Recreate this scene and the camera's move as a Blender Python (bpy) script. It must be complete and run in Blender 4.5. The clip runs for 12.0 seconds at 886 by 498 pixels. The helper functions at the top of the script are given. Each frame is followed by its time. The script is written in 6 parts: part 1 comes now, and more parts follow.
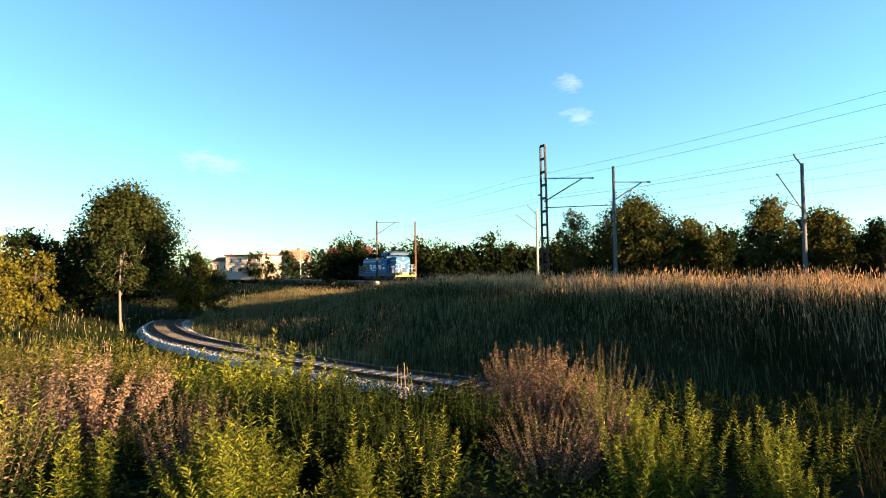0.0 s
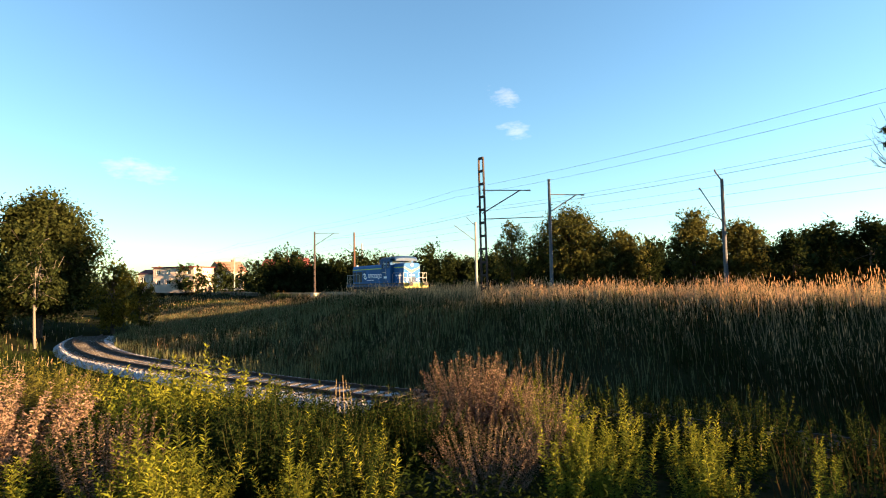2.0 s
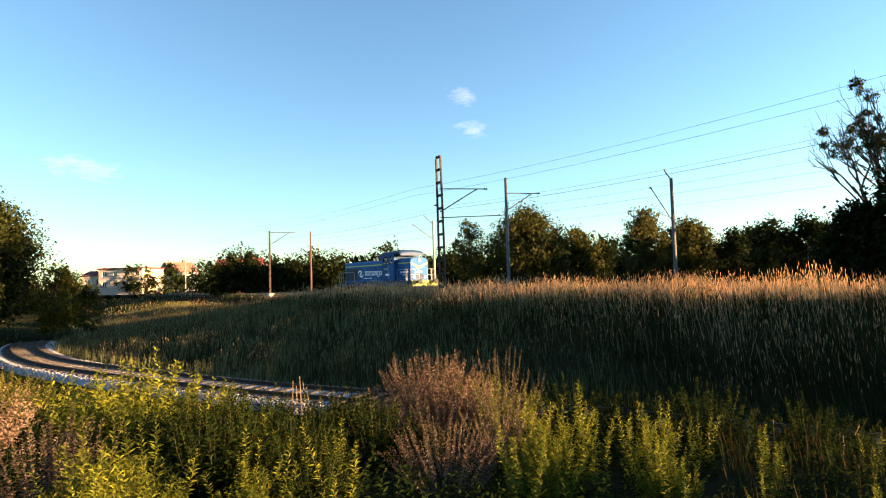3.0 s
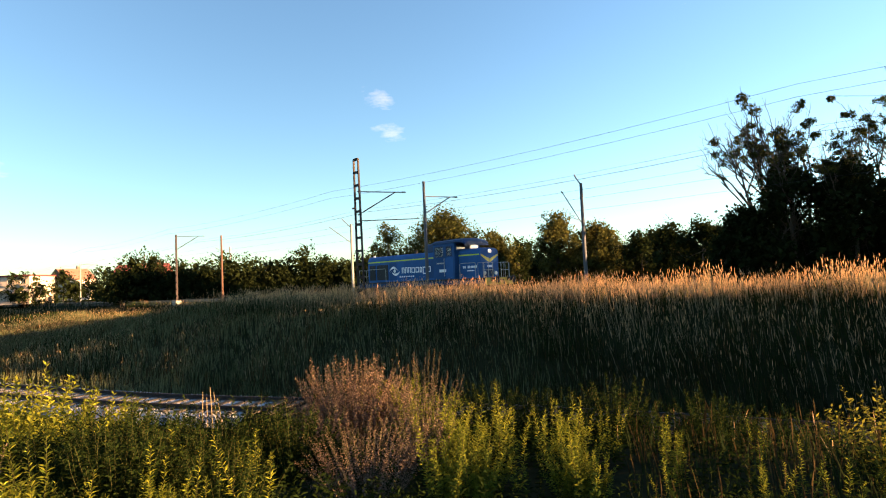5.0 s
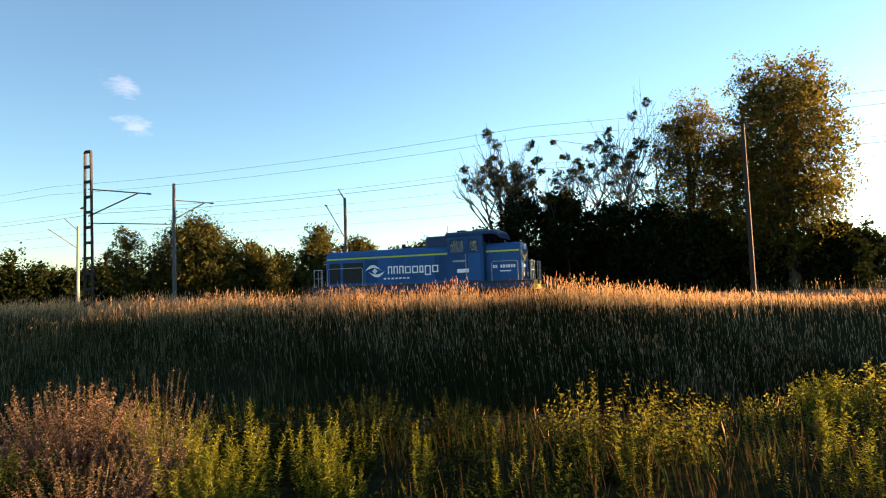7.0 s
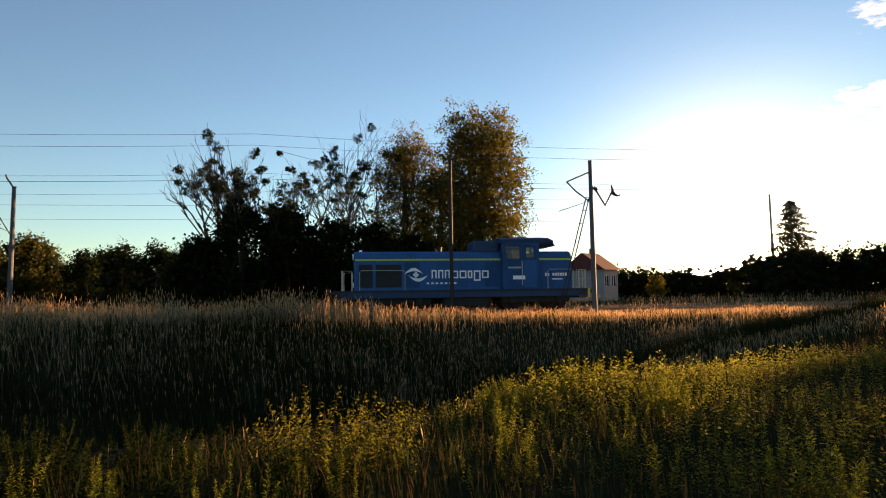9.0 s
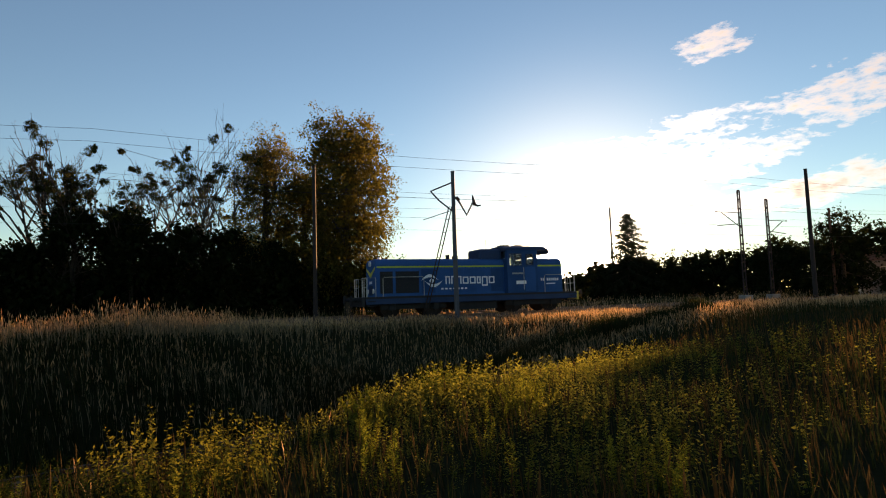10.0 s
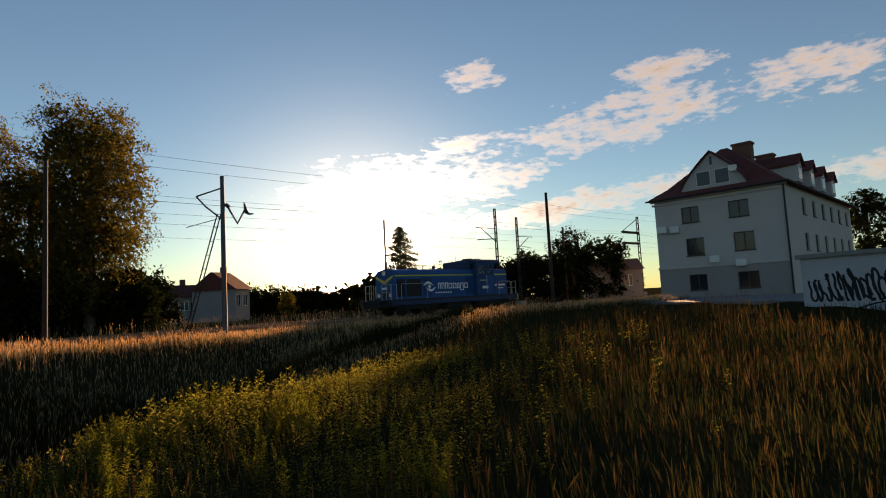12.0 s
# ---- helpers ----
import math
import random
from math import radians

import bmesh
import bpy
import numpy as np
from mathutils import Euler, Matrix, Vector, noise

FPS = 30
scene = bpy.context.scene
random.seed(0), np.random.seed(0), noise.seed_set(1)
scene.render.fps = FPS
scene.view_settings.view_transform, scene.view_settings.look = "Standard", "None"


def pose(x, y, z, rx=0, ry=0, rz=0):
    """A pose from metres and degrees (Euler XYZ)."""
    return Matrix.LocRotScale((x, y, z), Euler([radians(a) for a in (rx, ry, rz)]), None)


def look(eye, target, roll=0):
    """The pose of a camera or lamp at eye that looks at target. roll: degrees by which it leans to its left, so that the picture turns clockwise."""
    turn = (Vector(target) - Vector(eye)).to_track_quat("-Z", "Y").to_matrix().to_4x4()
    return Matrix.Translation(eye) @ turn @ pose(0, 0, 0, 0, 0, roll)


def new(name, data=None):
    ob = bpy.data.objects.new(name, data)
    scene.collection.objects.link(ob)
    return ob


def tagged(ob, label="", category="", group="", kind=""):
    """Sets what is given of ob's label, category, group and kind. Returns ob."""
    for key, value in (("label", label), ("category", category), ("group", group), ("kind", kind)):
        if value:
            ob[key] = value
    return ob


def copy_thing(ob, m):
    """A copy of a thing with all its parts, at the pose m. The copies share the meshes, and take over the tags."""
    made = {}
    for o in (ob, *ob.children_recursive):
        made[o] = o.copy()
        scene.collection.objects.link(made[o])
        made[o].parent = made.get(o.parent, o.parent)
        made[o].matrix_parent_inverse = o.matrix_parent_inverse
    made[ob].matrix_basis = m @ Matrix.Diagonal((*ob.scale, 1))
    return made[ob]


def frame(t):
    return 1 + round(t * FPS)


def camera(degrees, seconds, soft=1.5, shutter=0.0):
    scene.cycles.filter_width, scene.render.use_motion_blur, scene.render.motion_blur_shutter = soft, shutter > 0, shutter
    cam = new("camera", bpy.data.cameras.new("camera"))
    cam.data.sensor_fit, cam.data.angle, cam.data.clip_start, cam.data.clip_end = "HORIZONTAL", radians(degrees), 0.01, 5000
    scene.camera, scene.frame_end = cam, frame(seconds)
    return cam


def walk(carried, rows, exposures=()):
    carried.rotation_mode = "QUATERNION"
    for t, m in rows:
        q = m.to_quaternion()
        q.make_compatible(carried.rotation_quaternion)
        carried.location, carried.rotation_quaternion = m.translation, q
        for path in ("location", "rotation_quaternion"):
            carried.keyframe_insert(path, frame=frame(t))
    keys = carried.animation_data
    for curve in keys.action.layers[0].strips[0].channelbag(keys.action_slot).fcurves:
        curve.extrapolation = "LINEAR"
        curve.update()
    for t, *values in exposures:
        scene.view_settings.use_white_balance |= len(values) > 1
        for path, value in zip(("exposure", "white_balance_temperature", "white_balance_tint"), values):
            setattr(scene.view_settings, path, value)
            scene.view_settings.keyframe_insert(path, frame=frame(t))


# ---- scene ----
cam = camera(75.6, 12.0, soft=1.1)
EYE = (0.0, 0.0, 1.2)
# seconds, yaw, pitch, roll of the turning camera
TURN = (
    (0.0, 0.41, 2.41, 0.63),
    (0.5, -0.31, 2.87, 1.33),
    (1.0, -2.03, 3.27, 1.48),
    (1.5, -4.14, 3.32, 0.78),
    (2.0, -5.63, 3.43, 1.05),
    (2.5, -7.96, 3.33, 1.42),
    (3.0, -9.82, 3.19, 1.67),
    (5.0, -17.94, 3.22, 2.49),
    (5.5, -22.60, 3.56, 2.29),
    (6.0, -31.78, 3.68, 0.89),
    (6.5, -36.60, 3.51, 1.40),
    (8.5, -62.38, 4.33, 1.28),
    (9.0, -69.11, 4.32, 0.78),
    (9.5, -75.05, 4.79, 1.88),
    (10.0, -82.55, 4.81, 1.74),
    (10.5, -89.50, 4.90, 2.28),
    (11.0, -95.15, 3.73, 2.70),
    (11.5, -100.47, 3.99, 3.50),
    (12.0, -104.74, 4.98, 3.08),
)
walk(cam, [(t, pose(*EYE, 90 + p, r, y)) for t, y, p, r in TURN],
     exposures=((0.0, 2.95, 6350, 7), (1.0, 2.95, 6800, 11), (2.5, 2.95, 7100, 15), (5.5, 3.0, 7500, 20), (6.7, 2.95, 7600, 20), (8.3, 2.4, 7900, 22), (9.5, 2.0, 8300, 26), (12.0, 1.4, 8300, 26)))

# ---- light ----
SUN_AZ, SUN_EL = radians(119.0), radians(7.2)      # clockwise from +y
GLOW_AZ = radians(96.0)                            # where the sky is brightest, behind the cloud bank
SUN_DIR = Vector((math.sin(SUN_AZ) * math.cos(SUN_EL), math.cos(SUN_AZ) * math.cos(SUN_EL), math.sin(SUN_EL)))
sun_data = bpy.data.lights.new("sun", "SUN")
sun_data.energy, sun_data.angle, sun_data.color = 5.0, radians(0.6), (1.0, 0.66, 0.34)
sun = new("sun", sun_data)
sun.matrix_world = look(SUN_DIR * 500, (0, 0, 0))


def node(nt, kind, **values):
    n = nt.nodes.new(kind)
    for key, v in values.items():
        n.inputs[key].default_value = v
    return n


def math_node(nt, op, a, b=None):
    n = nt.nodes.new("ShaderNodeMath")
    n.operation = op
    for i, v in enumerate((a, b)):
        if v is None:
            continue
        if isinstance(v, (int, float)):
            n.inputs[i].default_value = v
        else:
            nt.links.new(v, n.inputs[i])
    return n.outputs[0]


def make_world():
    """Evening sky, with a bank of broken cloud over the sunset and a few small puffs."""
    w = bpy.data.worlds.new("evening_sky")
    scene.world = w
    w.use_nodes = True
    nt = w.node_tree
    nt.nodes.clear()
    sky = nt.nodes.new("ShaderNodeTexSky")
    sky.sky_type, sky.sun_disc = "NISHITA", False
    sky.sun_elevation, sky.sun_rotation = SUN_EL, GLOW_AZ
    sky.air_density, sky.dust_density, sky.ozone_density = 1.0, 0.05, 1.7
    co = nt.nodes.new("ShaderNodeTexCoord")
    sep = nt.nodes.new("ShaderNodeSeparateXYZ")
    nt.links.new(co.outputs["Generated"], sep.inputs[0])
    az = math_node(nt, "MULTIPLY", math_node(nt, "ARCTAN2", sep.outputs[0], sep.outputs[1]), 57.2958)
    el = math_node(nt, "MULTIPLY", math_node(nt, "ARCSINE", sep.outputs[2]), 57.2958)

    def blob(a0, e0, ra, re, slope=0.0):
        da = math_node(nt, "SUBTRACT", az, a0)
        de = math_node(nt, "SUBTRACT", math_node(nt, "SUBTRACT", el, e0), math_node(nt, "MULTIPLY", da, slope))
        qa = math_node(nt, "POWER", math_node(nt, "ABSOLUTE", math_node(nt, "DIVIDE", da, ra)), 2.0)
        qe = math_node(nt, "POWER", math_node(nt, "ABSOLUTE", math_node(nt, "DIVIDE", de, re)), 2.0)
        return math_node(nt, "MAXIMUM", math_node(nt, "SUBTRACT", 1.0, math_node(nt, "ADD", qa, qe)), 0.0)

    comb = nt.nodes.new("ShaderNodeCombineXYZ")
    nt.links.new(math_node(nt, "MULTIPLY", az, 0.045), comb.inputs[0])
    nt.links.new(math_node(nt, "MULTIPLY", el, 0.12), comb.inputs[1])
    big = node(nt, "ShaderNodeTexNoise", Scale=3.4, Detail=9.0, Roughness=0.6, Distortion=0.3)
    nt.links.new(comb.outputs[0], big.inputs["Vector"])
    fine = node(nt, "ShaderNodeTexNoise", Scale=15.0, Detail=6.0, Roughness=0.6)
    nt.links.new(comb.outputs[0], fine.inputs["Vector"])
    banks = None
    for b in ((103, 11.8, 21, 5.5, 0.10), (124, 16.0, 17, 4.2, 0.12), (112, 8.0, 34, 2.4, 0.09), (150, 9, 22, 3.0, 0.0),
              (109, 21.5, 5, 2.4, 0.0), (140, 17, 10, 3.0, 0.0), (128, 20.0, 8, 2.2, 0.0)):
        m = blob(*b)
        banks = m if banks is None else math_node(nt, "MAXIMUM", banks, m)
    mix = math_node(nt, "ADD", math_node(nt, "MULTIPLY", big.outputs[0], 0.8), math_node(nt, "MULTIPLY", fine.outputs[0], 0.62))
    mix = math_node(nt, "ADD", math_node(nt, "MULTIPLY", math_node(nt, "SUBTRACT", mix, 0.7), 1.9), 0.7)
    dens = math_node(nt, "ADD", mix, math_node(nt, "MULTIPLY", math_node(nt, "SUBTRACT", banks, 1.0), 0.8))
    ramp = nt.nodes.new("ShaderNodeMapRange")
    ramp.inputs[1].default_value, ramp.inputs[2].default_value = 0.42, 0.95
    nt.links.new(dens, ramp.inputs[0])
    puffs = None
    for b in ((12.0, 18.2, 2.9, 1.7, -0.2), (13.0, 15.0, 2.6, 1.4, -0.2), (-22.5, 10.4, 5.0, 1.6, -0.1)):
        m = blob(*b)
        puffs = m if puffs is None else math_node(nt, "MAXIMUM", puffs, m)
    rag = math_node(nt, "ADD", math_node(nt, "MULTIPLY", fine.outputs[0], 2.0), math_node(nt, "MULTIPLY", big.outputs[0], 1.6))
    puff = math_node(nt, "ADD", math_node(nt, "MULTIPLY", puffs, 1.3), math_node(nt, "SUBTRACT", rag, 2.55))
    puff = math_node(nt, "MULTIPLY", math_node(nt, "MINIMUM", math_node(nt, "MAXIMUM", puff, 0.0), 1.0), math_node(nt, "MINIMUM", math_node(nt, "MULTIPLY", puffs, 0.7), 0.22))
    # cloud light: strong towards the sun, grey where thick
    dot = nt.nodes.new("ShaderNodeVectorMath")
    dot.operation = "DOT_PRODUCT"
    nt.links.new(co.outputs["Generated"], dot.inputs[0])
    dot.inputs[1].default_value = (math.sin(GLOW_AZ), math.cos(GLOW_AZ), 0.055)
    near = math_node(nt, "POWER", math_node(nt, "MAXIMUM", dot.outputs["Value"], 0.0), 40.0)
    shade = nt.nodes.new("ShaderNodeMapRange")
    shade.inputs[1].default_value, shade.inputs[2].default_value = 0.55, 1.05
    shade.inputs[3].default_value, shade.inputs[4].default_value = 1.0, 0.42
    nt.links.new(dens, shade.inputs[0])
    power = math_node(nt, "MULTIPLY", math_node(nt, "ADD", math_node(nt, "MULTIPLY", near, 40.0), 8.0), shade.outputs[0])
    tint = nt.nodes.new("ShaderNodeVectorMath")
    tint.operation = "SCALE"
    tint.inputs[0].default_value = (1.0, 0.90, 0.78)
    nt.links.new(power, tint.inputs["Scale"])
    over = nt.nodes.new("ShaderNodeMix")
    over.data_type = "RGBA"
    nt.links.new(math_node(nt, "MINIMUM", math_node(nt, "MULTIPLY", ramp.outputs[0], 0.92), 1.0), over.inputs["Factor"])
    clear = nt.nodes.new("ShaderNodeVectorMath")
    clear.operation = "MULTIPLY"
    clear.inputs[1].default_value = (0.70, 1.0, 1.19)
    nt.links.new(sky.outputs[0], clear.inputs[0])
    # the sun's own halo in the evening haze
    halo = math_node(nt, "ADD", math_node(nt, "MULTIPLY", math_node(nt, "POWER", math_node(nt, "MAXIMUM", dot.outputs["Value"], 0.0), 700.0), 130.0),
                     math_node(nt, "MULTIPLY", math_node(nt, "POWER", math_node(nt, "MAXIMUM", dot.outputs["Value"], 0.0), 55.0), 6.0))
    warm = nt.nodes.new("ShaderNodeVectorMath")
    warm.operation = "SCALE"
    warm.inputs[0].default_value = (1.0, 0.86, 0.62)
    nt.links.new(halo, warm.inputs["Scale"])
    lit = nt.nodes.new("ShaderNodeVectorMath")
    lit.operation = "ADD"
    nt.links.new(clear.outputs[0], lit.inputs[0])
    nt.links.new(warm.outputs[0], lit.inputs[1])
    nt.links.new(lit.outputs[0], over.inputs["A"])
    nt.links.new(tint.outputs[0], over.inputs["B"])
    over2 = nt.nodes.new("ShaderNodeMix")
    over2.data_type = "RGBA"
    nt.links.new(puff, over2.inputs["Factor"])
    nt.links.new(over.outputs["Result"], over2.inputs["A"])
    over2.inputs["B"].default_value = (6.5, 5.6, 5.9, 1)
    bg = node(nt, "ShaderNodeBackground", Strength=0.05)
    nt.links.new(over2.outputs["Result"], bg.inputs[0])
    out = nt.nodes.new("ShaderNodeOutputWorld")
    nt.links.new(bg.outputs[0], out.inputs[0])


make_world()

# ---- materials ----


def surface(name, color, rough=0.8, metal=0.0, vary=0.25, scale=3.0, bump=0.3, fine=40.0, spec=0.3, stain=None, per="object"):
    """A varied opaque surface: two scales of noise on colour and a bump."""
    m = bpy.data.materials.new(name)
    m.use_nodes = True
    nt = m.node_tree
    b = nt.nodes["Principled BSDF"]
    b.inputs["Roughness"].default_value, b.inputs["Metallic"].default_value = rough, metal
    b.inputs["Specular IOR Level"].default_value = spec
    co = nt.nodes.new("ShaderNodeTexCoord")
    n1 = node(nt, "ShaderNodeTexNoise", Scale=scale, Detail=5.0, Roughness=0.6)
    n2 = node(nt, "ShaderNodeTexNoise", Scale=fine, Detail=4.0, Roughness=0.6)
    for n in (n1, n2):
        nt.links.new(co.outputs["Object"], n.inputs["Vector"])
    if per == "island":
        rnd = nt.nodes.new("ShaderNodeNewGeometry").outputs["Random Per Island"]
    else:
        rnd = nt.nodes.new("ShaderNodeObjectInfo").outputs["Random"]
    v = math_node(nt, "ADD", math_node(nt, "MULTIPLY", n1.outputs[0], 0.9), math_node(nt, "MULTIPLY", n2.outputs[0], 0.6))
    v = math_node(nt, "ADD", v, math_node(nt, "MULTIPLY", rnd, 0.5))
    r = nt.nodes.new("ShaderNodeMapRange")
    r.inputs[1].default_value, r.inputs[2].default_value = 0.6, 1.4
    nt.links.new(v, r.inputs[0])
    mix = nt.nodes.new("ShaderNodeMix")
    mix.data_type = "RGBA"
    dark = tuple(c * (1 - vary) for c in color)
    light = stain if stain else tuple(min(1, c * (1 + vary)) for c in color)
    mix.inputs["A"].default_value, mix.inputs["B"].default_value = (*dark, 1), (*light, 1)
    nt.links.new(r.outputs[0], mix.inputs["Factor"])
    nt.links.new(mix.outputs["Result"], b.inputs["Base Color"])
    bm_ = node(nt, "ShaderNodeBump", Strength=bump, Distance=0.02)
    nt.links.new(n2.outputs[0], bm_.inputs["Height"])
    nt.links.new(bm_.outputs[0], b.inputs["Normal"])
    return m


def leafy(name, c1, c2, trans=0.4, patch=0.25):
    """Foliage: colour by leaf and by patch, with light shining through."""
    m = bpy.data.materials.new(name)
    m.use_nodes = True
    nt = m.node_tree
    nt.nodes.clear()
    rnd = nt.nodes.new("ShaderNodeNewGeometry").outputs["Random Per Island"]
    co = nt.nodes.new("ShaderNodeTexCoord")
    n1 = node(nt, "ShaderNodeTexNoise", Scale=patch, Detail=3.0)
    nt.links.new(co.outputs["Object"], n1.inputs["Vector"])
    obr = nt.nodes.new("ShaderNodeObjectInfo").outputs["Random"]
    f = math_node(nt, "ADD", math_node(nt, "MULTIPLY", rnd, 0.55), math_node(nt, "MULTIPLY", n1.outputs[0], 0.75))
    f = math_node(nt, "SUBTRACT", math_node(nt, "ADD", f, math_node(nt, "MULTIPLY", obr, 0.25)), 0.28)
    mix = nt.nodes.new("ShaderNodeMix")
    mix.data_type = "RGBA"
    mix.inputs["A"].default_value, mix.inputs["B"].default_value = (*c1, 1), (*c2, 1)
    nt.links.new(f, mix.inputs["Factor"])
    d = nt.nodes.new("ShaderNodeBsdfDiffuse")
    t = nt.nodes.new("ShaderNodeBsdfTranslucent")
    for n in (d, t):
        nt.links.new(mix.outputs["Result"], n.inputs[0])
    s = nt.nodes.new("ShaderNodeMixShader")
    s.inputs[0].default_value = trans
    nt.links.new(d.outputs[0], s.inputs[1])
    nt.links.new(t.outputs[0], s.inputs[2])
    out = nt.nodes.new("ShaderNodeOutputMaterial")
    nt.links.new(s.outputs[0], out.inputs[0])
    return m


def glass(name, color=(0.02, 0.03, 0.04)):
    m = surface(name, color, rough=0.06, vary=0.2, bump=0.0, spec=0.6)
    return m


